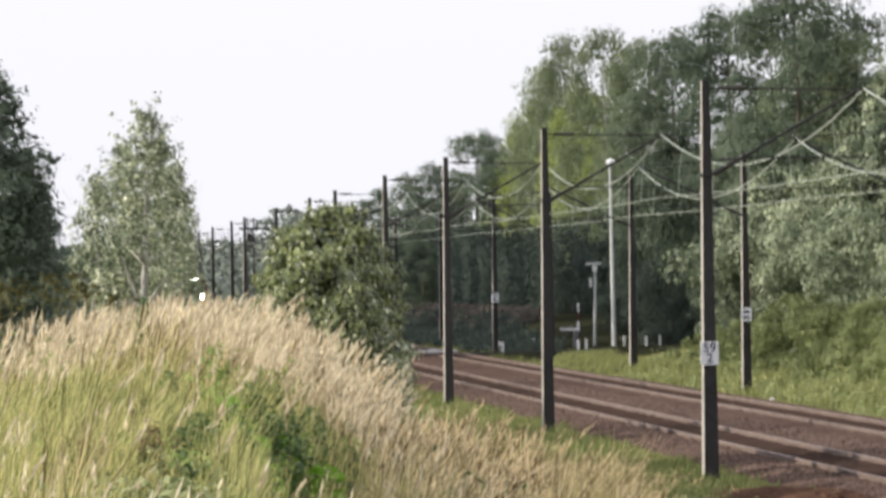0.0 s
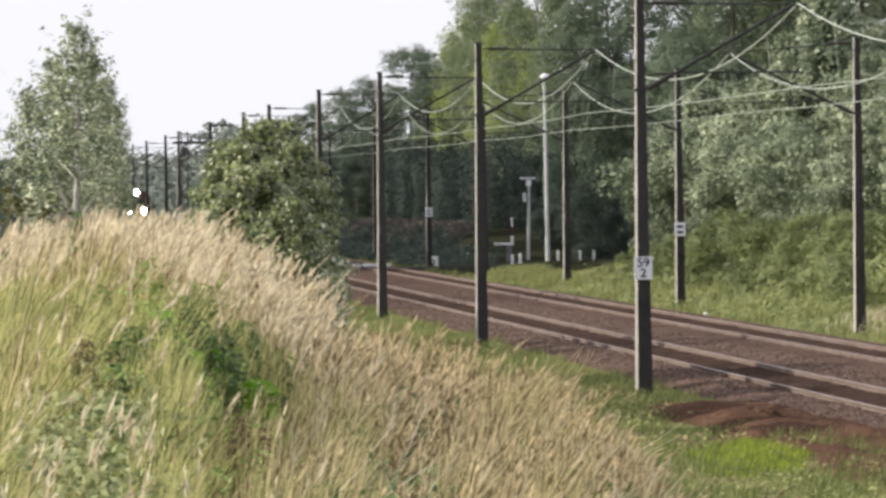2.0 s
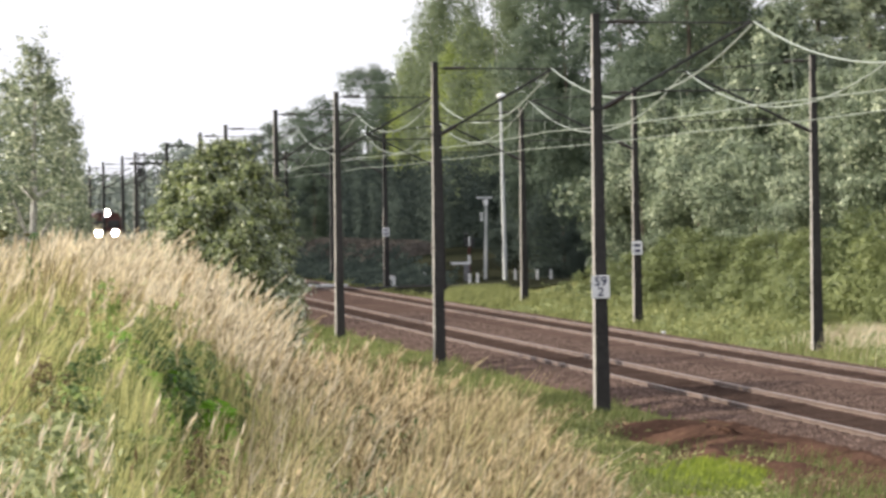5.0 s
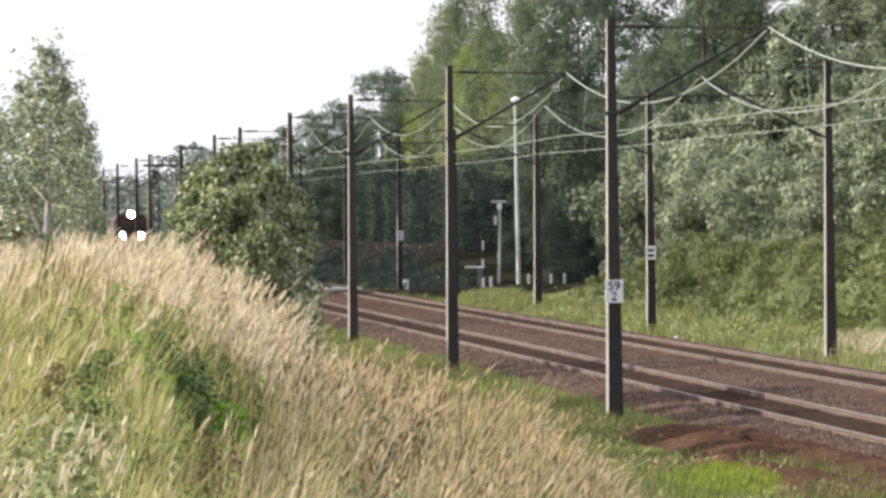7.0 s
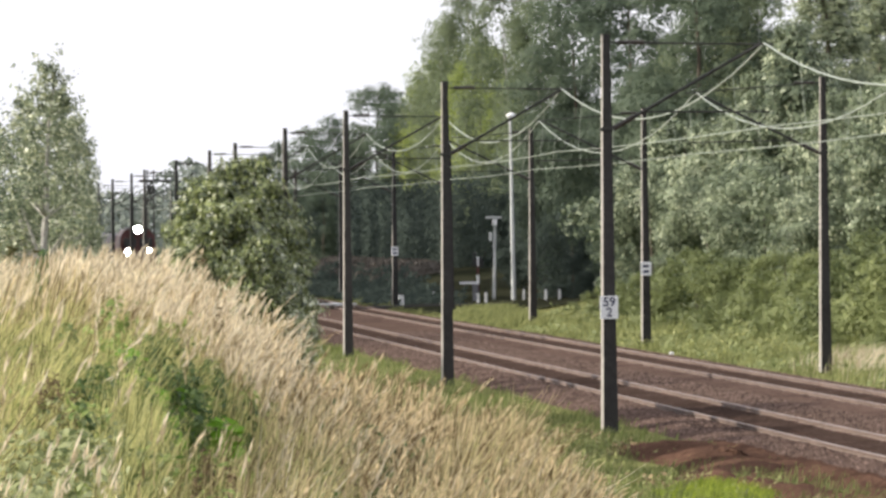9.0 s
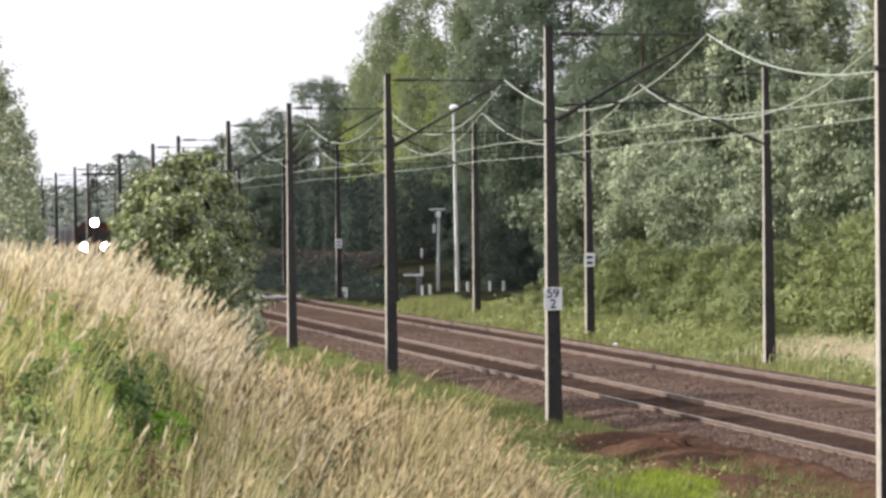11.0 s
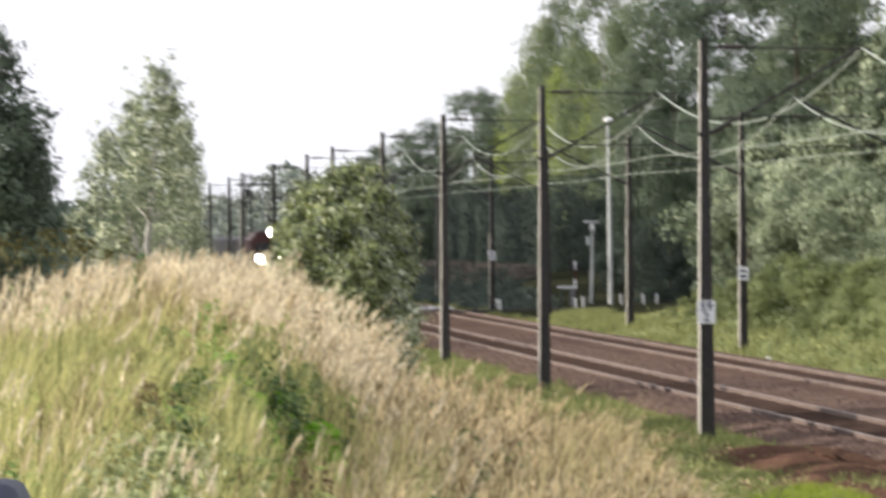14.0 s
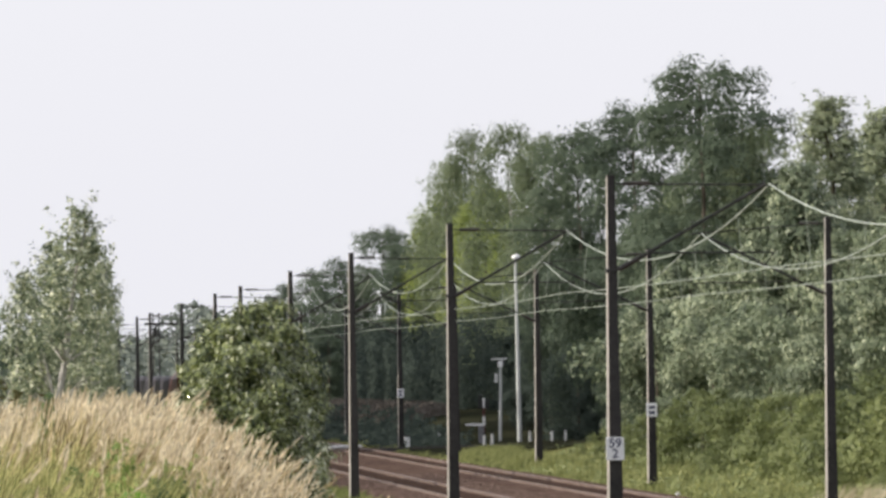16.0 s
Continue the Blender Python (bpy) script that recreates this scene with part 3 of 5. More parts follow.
def build_trees():
    kinds = {}
    wood = "trees of the wood"
    kinds["oak"] = tree("oak_tree", 11, 19.0, 10.5, 1.0, 38000, 0.165, M_OAK, M_BARK, "round", 60, 1.3, label="tall dark green oak at the edge of the wood", group=wood, lump=1.5, flat=0.82)
    kinds["oak2"] = tree("oak_tree", 12, 18.0, 10.0, 0.5, 27000, 0.18, M_OAK, M_BARK, "round", 78, 1.3, label="dark green broadleaved tree at the edge of the wood", group=wood, shoots=20, lump=1.6, flat=0.72)
    kinds["shade"] = tree("oak_tree", 22, 17.0, 12.0, 1.0, 4500, 0.6, M_OAK, M_BARK, "round", 68, 1.3, label="unseen oak added left of the line to shade the hollow", group=wood, lump=1.6)
    kinds["birch"] = tree("birch_tree", 13, 18.0, 8.5, 0.5, 27000, 0.13, M_BIRCH, M_BIRCHBARK, "round", 120, 1.5, label="tall pale green birch at the edge of the wood", group=wood, shoots=90, lump=0.95, flat=1.25)
    kinds["lime"] = tree("aspen_tree", 14, 16.0, 8.0, 0.5, 23000, 0.14, M_LIME, M_BARK, "round", 105, 1.4, label="yellowish green aspen at the edge of the wood", group=wood, shoots=70, lump=0.95, flat=1.0)
    kinds["poplar"] = tree("white_poplar", 23, 16.0, 7.0, 0.5, 27000, 0.13, M_POPLAR, M_BARK, "cone", 120, 1.4, label="tall grey-green poplar with pale leaves behind the willows", group=wood, shoots=110, lump=0.85, flat=1.1)
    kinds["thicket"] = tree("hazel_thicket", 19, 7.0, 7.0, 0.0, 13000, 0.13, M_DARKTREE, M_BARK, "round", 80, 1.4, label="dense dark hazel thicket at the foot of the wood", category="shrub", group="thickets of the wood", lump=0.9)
    kinds["willow"] = tree("grey_willow", 15, 9.0, 8.0, 0.2, 26000, 0.12, M_WILLOW, M_BARK, "round", 36, 1.9, label="grey-green willow with silvery leaves beside the line", group="willows by the line", shoots=60, pale=(M_WILLOW_PALE, 0.2), lump=1.35, flat=0.72)
    kinds["willow2"] = tree("grey_willow", 25, 9.0, 6.5, 0.2, 26000, 0.12, M_WILLOW, M_BARK, "cone", 42, 1.9, label="tall grey-green willow with silvery leaves beside the line", group="willows by the line", shoots=60, pale=(M_WILLOW_PALE, 0.2), lump=1.2, flat=0.8)
    kinds["shrub"] = tree("shrub", 16, 3.2, 4.4, 0.05, 12000, 0.075, M_SHRUB, M_BARK, "round", 42, 1.6, label="light green leafy shrub on the grassy slope", category="shrub", group="shrubs on the slope", shoots=40, lump=0.62, flat=0.8)
    kinds["dark"] = tree("alder_tree", 17, 9.0, 4.4, 0.0, 40000, 0.085, M_ALDER, M_BARK, "tall", 130, 1.3, label="dense dark green alder behind the meadow", group="trees beyond the meadow", shoots=40, lump=0.55, flat=0.9)
    kinds["pale"] = tree("young_birch", 18, 9.0, 3.3, 2.3, 4000, 0.085, M_PALE, M_BIRCHBARK, "cone", 60, 1.5, 26, label="slender pale young birch with an airy crown", group="trees beyond the meadow", shoots=70, lump=0.42, flat=1.0, pale=(M_SALLOW_PALE, 0.35))
    rng = np.random.default_rng(77)

    def stand(kind, rows, native, sink=0.2):
        for px, top, d, wide in rows:
            x = seen_x(px, d, (top + 450) / 2)
            g = float(ground_z(x, d))
            h = (seen_z(px, top, d) - g) * 1.045
            made = plant(kinds[kind], x, d, h / native, rng.uniform(0, 360), wide, sink)
            if kind == "pale":
                SWAYING.append(made)

    stand("oak", ((745, 103, 650, 0.8), (1095, -75, 470, 0.75), (1190, -115, 440, 0.8), (1310, -195, 420, 0.8), (1385, -120, 425, 0.75), (1620, -60, 400, 0.8), (1800, -120, 390, 0.8), (1950, -140, 380, 0.8)), 19.0)
    stand("oak2", ((570, 205, 770, 0.8), (625, 180, 740, 0.8), (668, 160, 700, 0.8), (800, 110, 640, 0.8), (700, 230, 690, 1.0), (780, 250, 640, 1.2), (850, 230, 600, 1.2), (920, 250, 560, 1.2), (1000, 200, 530, 1.1), (1060, 150, 500, 1.1), (1130, 150, 470, 1.0), (1240, 60, 430, 0.9), (1480, 60, 400, 0.9), (1545, 150, 345, 1.0), (1180, 260, 420, 1.0), (650, 290, 640, 1.2), (600, 290, 690, 1.2)), 18.0)
    stand("birch", ((858, -10, 590, 0.7), (905, -64, 580, 0.75), (968, -76, 540, 0.8), (1035, -60, 520, 0.8), (1330, -95, 430, 0.8), (1420, -75, 420, 0.85)), 18.0)
    stand("poplar", ((1535, -130, 354, 1.3), (1630, -110, 362, 1.2), (1470, 10, 352, 1.2), (1740, -90, 370, 1.2)), 16.0)
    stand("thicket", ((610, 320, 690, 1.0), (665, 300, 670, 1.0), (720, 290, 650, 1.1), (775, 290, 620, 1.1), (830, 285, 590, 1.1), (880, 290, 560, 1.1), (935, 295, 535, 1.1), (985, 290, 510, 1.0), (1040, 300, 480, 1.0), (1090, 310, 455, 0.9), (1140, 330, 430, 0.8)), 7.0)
    stand("lime", ((850, 50, 600, 0.8), (930, 30, 570, 0.8), (965, 90, 560, 0.7), (805, 150, 640, 0.8)), 16.0)
    stand("willow", ((1290, 165, 350, 1.0), (1385, 150, 340, 0.9), (1230, 240, 345, 0.8), (1570, 110, 310, 0.7), (1330, 260, 330, 0.9), (1430, 240, 320, 0.9), (1750, 60, 290, 0.8), (1540, 230, 300, 0.8)), 9.0)
    stand("willow2", ((1480, 5, 335, 0.75), (1660, 90, 300, 0.8), (1415, 90, 345, 0.7), (1850, 60, 285, 0.8)), 9.0)
    stand("shrub", ((1090, 478, 375, 0.9), (1150, 450, 352, 0.9), (1230, 425, 335, 1.1), (1310, 385, 318, 1.0), (1390, 400, 305, 1.0), (1470, 390, 290, 1.0), (1550, 385, 277, 1.0), (1640, 350, 264, 1.0), (1730, 335, 255, 1.0), (1820, 330, 245, 1.0), (1360, 460, 300, 0.8), (1520, 450, 270, 0.8), (1440, 480, 282, 0.8), (1270, 480, 318, 0.8), (1600, 455, 256, 0.8), (1690, 440, 248, 0.8)), 3.2)
    stand("dark", ((-125, 5, 215, 1.05), (-210, -40, 220, 1.2), (-60, 130, 230, 0.75), (-290, -10, 225, 1.1)), 9.0)
    stand("pale", ((140, 66, 300, 1.15), (98, 128, 310, 1.15), (192, 160, 305, 1.0), (55, 180, 315, 1.1), (158, 118, 318, 1.1), (215, 232, 312, 0.85)), 9.0)
    # unseen oaks added left of the line so that their shade lies over the hollow
    for i in range(15):
        d = 425 + 20 * i
        x = line_x(-27 - 9 * (i % 2), d)
        plant(kinds["shade"], x, d, 1.72 + 0.13 * (i % 2) + 0.06 * (i % 3), 50 * i, 0.78, 0.2)
    for k in kinds.values():
        for o in (k, *k.children_recursive):
            bpy.data.objects.remove(o)


def build_far_woods():
    """Hazy woods along the horizon and dark undergrowth inside the wood."""
    rng = np.random.default_rng(31)
    n = 60000
    d = rng.uniform(1150, 1400, n)
    x = rng.uniform(-220, 60, n)
    top = 9.0 + 1.0 * np.sin(x * 0.23) + 0.8 * np.sin(x * 0.61 + 1) + 5.5 * np.exp(-((x + 31) / 5) ** 2) + 3 * smooth_step(-25, -5, x)
    z = rng.uniform(0, 1, n) ** 0.7 * top
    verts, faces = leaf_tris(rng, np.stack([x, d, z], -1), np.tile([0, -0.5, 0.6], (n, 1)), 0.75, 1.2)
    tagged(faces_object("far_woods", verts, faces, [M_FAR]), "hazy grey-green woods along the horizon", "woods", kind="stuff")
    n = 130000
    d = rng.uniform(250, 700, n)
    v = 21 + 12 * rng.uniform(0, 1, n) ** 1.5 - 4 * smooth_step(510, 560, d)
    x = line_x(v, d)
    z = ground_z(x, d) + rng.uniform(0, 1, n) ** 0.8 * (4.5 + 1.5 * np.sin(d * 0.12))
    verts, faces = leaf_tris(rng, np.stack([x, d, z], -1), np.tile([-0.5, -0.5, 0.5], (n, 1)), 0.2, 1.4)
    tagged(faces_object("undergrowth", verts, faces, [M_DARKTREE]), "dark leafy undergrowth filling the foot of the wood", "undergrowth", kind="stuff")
    n = 14000
    d = rng.uniform(505, 690, n)
    v = rng.uniform(14.3, 17.3, n)
    x = line_x(v, d)
    z = ground_z(x, d) + rng.uniform(0, 1, n) * 0.75
    verts, faces = leaf_tris(rng, np.stack([x, d, z], -1), np.tile([-0.3, -0.6, 0.5], (n, 1)), 0.14, 2.0)
    tagged(faces_object("bracken", verts, faces, [M_BRACKEN]), "withered reddish bracken on the bank beyond the crossing", "bracken", kind="stuff")
    # verge grass in the dark tree leaf colour, its shade put into the tone
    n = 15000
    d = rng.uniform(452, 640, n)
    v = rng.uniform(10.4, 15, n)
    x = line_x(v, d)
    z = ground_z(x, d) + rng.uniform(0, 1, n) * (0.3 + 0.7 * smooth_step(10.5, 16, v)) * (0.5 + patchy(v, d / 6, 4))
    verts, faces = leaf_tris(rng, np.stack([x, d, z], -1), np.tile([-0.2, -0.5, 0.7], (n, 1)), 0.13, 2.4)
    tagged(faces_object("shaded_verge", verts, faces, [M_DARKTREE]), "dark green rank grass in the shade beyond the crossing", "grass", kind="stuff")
    # low herbs and seedlings woven into the grass of the far verge
    for name, mat, count, seed, label in (("verge_herbs", M_SHRUB, 1000, 1, "light green herbs and seedlings on the far verge"), ("withered_verge_herbs", M_ROUGH, 700, 2, "yellowish withered herbs on the far verge")):
        dc = 178 + 190 * rng.uniform(0, 1, count) ** 1.2
        vc = 10.2 + 9.0 * rng.uniform(0, 1, count) ** 0.8
        keep = patchy(vc * 0.8, dc / 9, 20 + seed) > 0.42
        dc, vc = dc[keep], vc[keep]
        k = 34
        tall = rng.uniform(0.25, 0.75, len(dc)) * (0.5 + 0.7 * smooth_step(10, 14, vc))
        q = rng.normal(0, 1, (len(dc), k, 3))
        t = rng.uniform(0, 1, (len(dc), k))
        x0 = line_x(vc, dc)
        c = np.stack([x0[:, None] + q[..., 0] * 0.3 * (1.15 - 0.7 * t), dc[:, None] + q[..., 1] * 0.5, ground_z(x0, dc)[:, None] + tall[:, None] * t], -1).reshape(-1, 3)
        verts, faces = leaf_tris(rng, c, np.tile([-0.4, -0.3, 0.6], (len(c), 1)), 0.085, 1.7)
        tagged(faces_object(name, verts, faces, [mat]), label, "herbs", kind="stuff")
    n = 60000
    d = rng.uniform(300, 780, n)
    x = line_x(rng.uniform(34, 46, n), d)
    z = ground_z(x, d) + rng.uniform(0, 1, n) * (9.5 + 2 * np.sin(d * 0.09))
    verts, faces = leaf_tris(rng, np.stack([x, d, z], -1), np.tile([-0.5, -0.5, 0.5], (n, 1)), 0.6, 1.3)
    tagged(faces_object("inner_wood", verts, faces, [M_OAK]), "dark foliage deep inside the wood", "woods", kind="stuff")
    n = 9000
    d = rng.uniform(203, 213, n)
    x = seen_x(rng.uniform(-420, 45, n), d)
    z = ground_z(x, d) + rng.uniform(0, 1, n) * (3.4 + 0.5 * np.sin(x * 1.7))
    verts, faces = leaf_tris(rng, np.stack([x, d, z], -1), np.tile([-0.5, -0.3, 0.5], (n, 1)), 0.1, 1.5)
    tagged(faces_object("bramble_hedge", verts, faces, [M_DARKTREE]), "low dark bramble hedge at the foot of the alders", "hedge", kind="stuff")
    n = 15000
    d = rng.uniform(330, 420, n)
    x = seen_x(rng.uniform(-120, 235, n), d)
    z = ground_z(x, d) + rng.uniform(0, 1, n) * (5.0 + 0.8 * np.sin(x * 1.3))
    verts, faces = leaf_tris(rng, np.stack([x, d, z], -1), np.tile([-0.5, -0.3, 0.5], (n, 1)), 0.25, 1.4)
    tagged(faces_object("hedge", verts, faces, [M_DARKTREE]), "dark hedge behind the young birches", "hedge", kind="stuff")


def build_bush():
    root = tree("sallow_bush", 41, 5.0, 3.2, 0.2, 13500, 0.085, M_SALLOW, M_BARK, "round", 62, 1.8, shoots=60, pale=(M_SALLOW_PALE, 0.1), lump=0.42, flat=0.85, broad=True,
                label="leafy sallow bush with pale leaf undersides behind the bank", category="bush", group="sallows behind the bank")
    for px, d, scale, wide, turn in ((522, 188, 1.06, 0.85, 20), (484, 185, 1.04, 0.85, 70), (548, 182, 0.95, 0.8, 120), (474, 184, 0.86, 0.75, 100), (578, 176, 0.8, 0.8, 140),
                                     (486, 170, 0.95, 0.9, 200), (462, 172, 0.66, 0.75, 10), (540, 168, 0.88, 0.85, 290), (500, 162, 0.86, 0.9, 250), (478, 160, 0.66, 0.8, 330),
                                     (530, 156, 0.8, 0.85, 160), (560, 152, 0.66, 0.8, 300), (480, 154, 0.74, 0.85, 80), (535, 146, 0.7, 0.8, 210), (490, 145, 0.72, 0.8, 60), (545, 141, 0.58, 0.75, 110)):
        x = seen_x(px - 28, d)
        BLOWN.append(copy_thing(root, pose(x, d, float(ground_z(x, d)) - 0.05, 0, 0, 180 * (turn > 150) + turn % 30 - 15) @ Matrix.Diagonal((scale * wide, scale * wide * 1.75, scale * 1.12, 1))))
    for o in (root, *root.children_recursive):
        bpy.data.objects.remove(o)


# ---- grasses ----


def blades(rng, x, d, z, height, width, bend):
    """Tapered bent blades of two quads each, as arrays."""
    n = len(x)
    ang = rng.uniform(0, 6.283, n)
    side = np.stack([np.cos(ang), np.sin(ang) * 0.4, 0 * ang], -1)
    lean = np.stack([rng.normal(0.42, 0.3, n), rng.normal(0, 0.35, n), 0 * ang], -1) * bend[:, None]
    foot = np.stack([x, d, z], -1)
    mid = foot + lean * 0.3 * height[:, None] + np.array([0, 0, 1]) * (height * 0.6)[:, None]
    tip = foot + lean * height[:, None] + np.array([0, 0, 1]) * (height * 0.97)[:, None]
    w = side * width[:, None] / 2
    v = np.stack([foot - w, foot + w, mid + w * 0.8, mid - w * 0.8, tip + w * 0.15, tip - w * 0.15], 1).reshape(-1, 3)
    k = np.arange(n)[:, None] * 6
    f = np.concatenate([k + np.array([[0, 1, 2, 3]]), k + np.array([[3, 2, 4, 5]])], 1).reshape(-1, 4)
    return v, f, tip, lean


def on_bank(rng, n, right=2.6):
    """Places on the bank in the meadow before the bush."""
    d = rng.uniform(46, 108, n)
    half = 1568 / F_LENS * d * 0.72
    x = rng.uniform(-1, 1, n) * half - 0.02 * d
    keep = (x < right + 0.25 * np.sin(d * 0.4)) & (x > -9)
    return x[keep], d[keep]


def tussock(x, d):
    """How strongly the grass stands in tufts, 0 to 1."""
    return np.clip(0.75 * patchy(x * 2.2 + 0.04 * d, d * 0.11, 5) + 0.45 * patchy(x * 5.5, d * 0.3, 6) - 0.1, 0, 1)


def open_ground(x, d):
    """1 where broad-leaved herbs have pushed the grass aside."""
    spot = 0 * x
    for cx, cd, rx, rd in HOLLOWS:
        spot = np.maximum(spot, 1 - smooth_step(0.6, 1.15, np.sqrt(((x - cx) / rx) ** 2 + ((d - cd) / rd) ** 2) + 0.3 * patchy(x * 4, d * 0.5, 9) - 0.15))
    return spot


# herb beds on the bank: place and half-widths
HOLLOWS = ((-1.98, 76.5, 0.5, 3.5), (-1.6, 80.0, 0.35, 3.0), (-2.85, 66.0, 0.3, 3.0), (-0.2, 83.0, 0.25, 3.5))


def build_grass():
    rng = np.random.default_rng(61)
    # how dry the bank is: straw along the crest and to the right, green below
    def dry(x, d):
        a = smooth_step(78, 90, d) * 0.7 * smooth_step(-5.5, -3.5, x) + 0.8 * smooth_step(0, 1.25, x + 1.7 - 0.045 * (85 - d)) + 0.3 * np.sin(x * 2.6 + d * 0.31) * np.sin(d * 0.23 + x)
        return np.clip(a, 0.2, 0.95)
    x, d = on_bank(rng, 190000, 2.3)
    tuft = tussock(x, d)
    flank = smooth_step(-1.5, -0.7, x)
    keep = rng.uniform(0, 1, len(x)) < (0.25 - 0.15 * flank + (0.75 + 0.15 * flank) * smooth_step(0.2 + 0.12 * flank, 0.55 + 0.1 * flank, tuft)) * (1 - 0.8 * open_ground(x, d))
    x, d = x[keep], d[keep]
    u = rng.uniform(0, 1, len(x)) + 0.9 * (patchy(x * 1.7 + 0.03 * d, d * 0.12, 12) - 0.5)
    q = dry(x, d)
    for name, keep, mat, hh, label in (("meadow_grass", u > q * 0.55, M_GRASS, 0.68, "tall green meadow grass covering the bank"),
                                       ("dry_meadow_grass", u <= q * 0.55, M_STRAW, 0.92, "tall straw-coloured dry grass on the bank")):
        xx, dd = x[keep], d[keep]
        h = hh * rng.uniform(0.5, 1.25, len(xx)) * (1 + 0.15 * smooth_step(-1.6, 0.0, xx) - 0.3 * smooth_step(1.2, 2.4, xx) - 0.36 * smooth_step(76, 88, dd) * (1 - smooth_step(-1.8, -0.8, xx))) * (0.42 + 1.05 * tussock(xx, dd)) * (1 - 0.45 * open_ground(xx, dd))
        v, f, _, _ = blades(rng, xx, dd, ground_z(xx, dd) - 0.03, h, rng.uniform(0.009, 0.024, len(xx)), rng.uniform(0.15, 0.7, len(xx)))
        tagged(faces_object(name, v, f, [mat]), label, "grass", kind="stuff")
    # flowering stalks with plumes
    x, d = on_bank(rng, 40000, 2.2)
    clump = smooth_step(0.25, 0.7, tussock(x + 3.0, d)) * (1 - open_ground(x, d))
    keep = rng.uniform(0, 1, len(x)) < dry(x, d) ** 1.3 * (0.25 + 0.75 * smooth_step(72, 86, d)) * (1 - 0.9 * open_ground(x, d)) * (1 - (0.45 + 0.5 * smooth_step(-2.0, -0.6, x)) * (1 - clump))
    x, d = x[keep], d[keep]
    n = len(x)
    h = rng.uniform(0.7, 1.2, n) * (1 - 0.3 * smooth_step(0.8, 2.2, x)) - 0.2 * smooth_step(82, 90, d) * (1 - smooth_step(-1.6, -0.4, x))
    v, f, tip, lean = blades(rng, x, d, ground_z(x, d), h, np.full(n, 0.009), rng.uniform(0.25, 1.0, n))
    tagged(faces_object("grass_stalks", v, f, [M_STRAW]), "thin dry flowering stalks above the grass", "grass", kind="stuff")
    k = 7
    axis = lean * 0.9 + np.array([0.1, 0, 0.8])
    axis /= np.linalg.norm(axis, axis=1, keepdims=True)
    along = rng.uniform(-0.17, 0.08, (n, k, 1))
    c = tip[:, None] + axis[:, None] * along + rng.normal(0, 0.009, (n, k, 3))
    ax = axis[:, None] + rng.normal(0, 0.22, (n, k, 3))
    length = rng.uniform(0.08, 0.19, (n, k, 1))
    ang = rng.uniform(0, 6.28, (n, k))
    side = np.stack([np.cos(ang), 0.5 * np.sin(ang), 0.2 * np.sin(ang)], -1) * rng.uniform(0.007, 0.015, (n, k, 1))
    pts = np.stack([c - ax * length / 2, c + side, c + ax * length / 2, c - side], 2).reshape(-1, 3)
    ripe = np.repeat(x + rng.normal(0, 0.5, n) + 0.8 * (patchy(x, d * 0.1, 51) - 0.5) > -1.5, k)
    pts = pts.reshape(-1, 4, 3)
    for name, which, mat, label in (("grass_plumes", ~ripe, M_PLUME, "feathery pinkish straw seed plumes on the bank"), ("ripe_seed_heads", ripe, M_SEED, "golden brown ripe seed heads on the flank of the bank")):
        part_pts = pts[which].reshape(-1, 3)
        tagged(faces_object(name, part_pts, np.arange(len(part_pts)).reshape(-1, 4), [mat]), label, "grass", kind="stuff")
    # short grass beside the line
    n = 70000
    d = 92 + 300 * rng.uniform(0, 1, n) ** 1.6
    v0 = rng.uniform(-9, 1.15, n) + 0.25 * np.sin(d * 0.5)
    x = line_x(v0, d)
    keep = (v0 < 0.9 - 1.2 * (np.sin(d * 0.23) > 0.2) * rng.uniform(0, 1, n)) & (rng.uniform(0, 1, n) < smooth_step(0.08, 0.4, patchy(v0 * 0.7, d / 6, 31)))
    x, d = x[keep], d[keep]
    vv, f, _, _ = blades(rng, x, d, ground_z(x, d) - 0.02, rng.uniform(0.08, 0.26, len(x)) * (0.5 + patchy(x * 0.9, d / 4, 32)), rng.uniform(0.012, 0.03, len(x)), rng.uniform(0.2, 0.9, len(x)))
    tagged(faces_object("verge_grass", vv, f, [M_VERGE]), "short bright green grass beside the near track", "grass", kind="stuff")
    n = 60000
    d = 180 + 330 * rng.uniform(0, 1, n) ** 1.3
    v0 = rng.uniform(9.4, 20, n) + 0.3 * np.sin(d * 0.37)
    x = line_x(v0, d)
    keep = (v0 < 10.6) | (d < 338 + 8 * np.sin(v0 * 2.1)) | ((d < 352) & (v0 > 11.2) & (v0 < 13.5))
    v0, d, x = v0[keep], d[keep], x[keep]
    n = len(d)
    hh = rng.uniform(0.2, 0.5, n) * (0.5 + 0.9 * smooth_step(9.6, 12, v0)) * (0.75 + 0.6 * np.sin(d * 0.31 + v0 * 1.3) * np.sin(d * 0.11 - v0))
    vv, f, _, _ = blades(rng, x, d, ground_z(x, d) - 0.03, hh, rng.uniform(0.02, 0.05, n), rng.uniform(0.2, 0.9, n))
    m = 9000
    dm = rng.uniform(346, 402, m)
    vm = rng.uniform(10.0, 13.2, m)
    xm = line_x(vm, dm)
    hm = rng.uniform(0.25, 0.65, m) * (0.5 + 0.9 * patchy(vm, dm / 7, 3)) * smooth_step(9.8, 10.8, vm)
    v2, f2, _, _ = blades(rng, xm, dm, ground_z(xm, dm) - 0.03, hm, rng.uniform(0.03, 0.07, m), rng.uniform(0.2, 0.9, m))
    f = np.concatenate([f, f2 + len(vv)])
    vv = np.concatenate([vv, v2])
    tagged(faces_object("far_verge_grass", vv, f, [M_ROUGH]), "rough green grass on the far side of the line", "grass", kind="stuff")


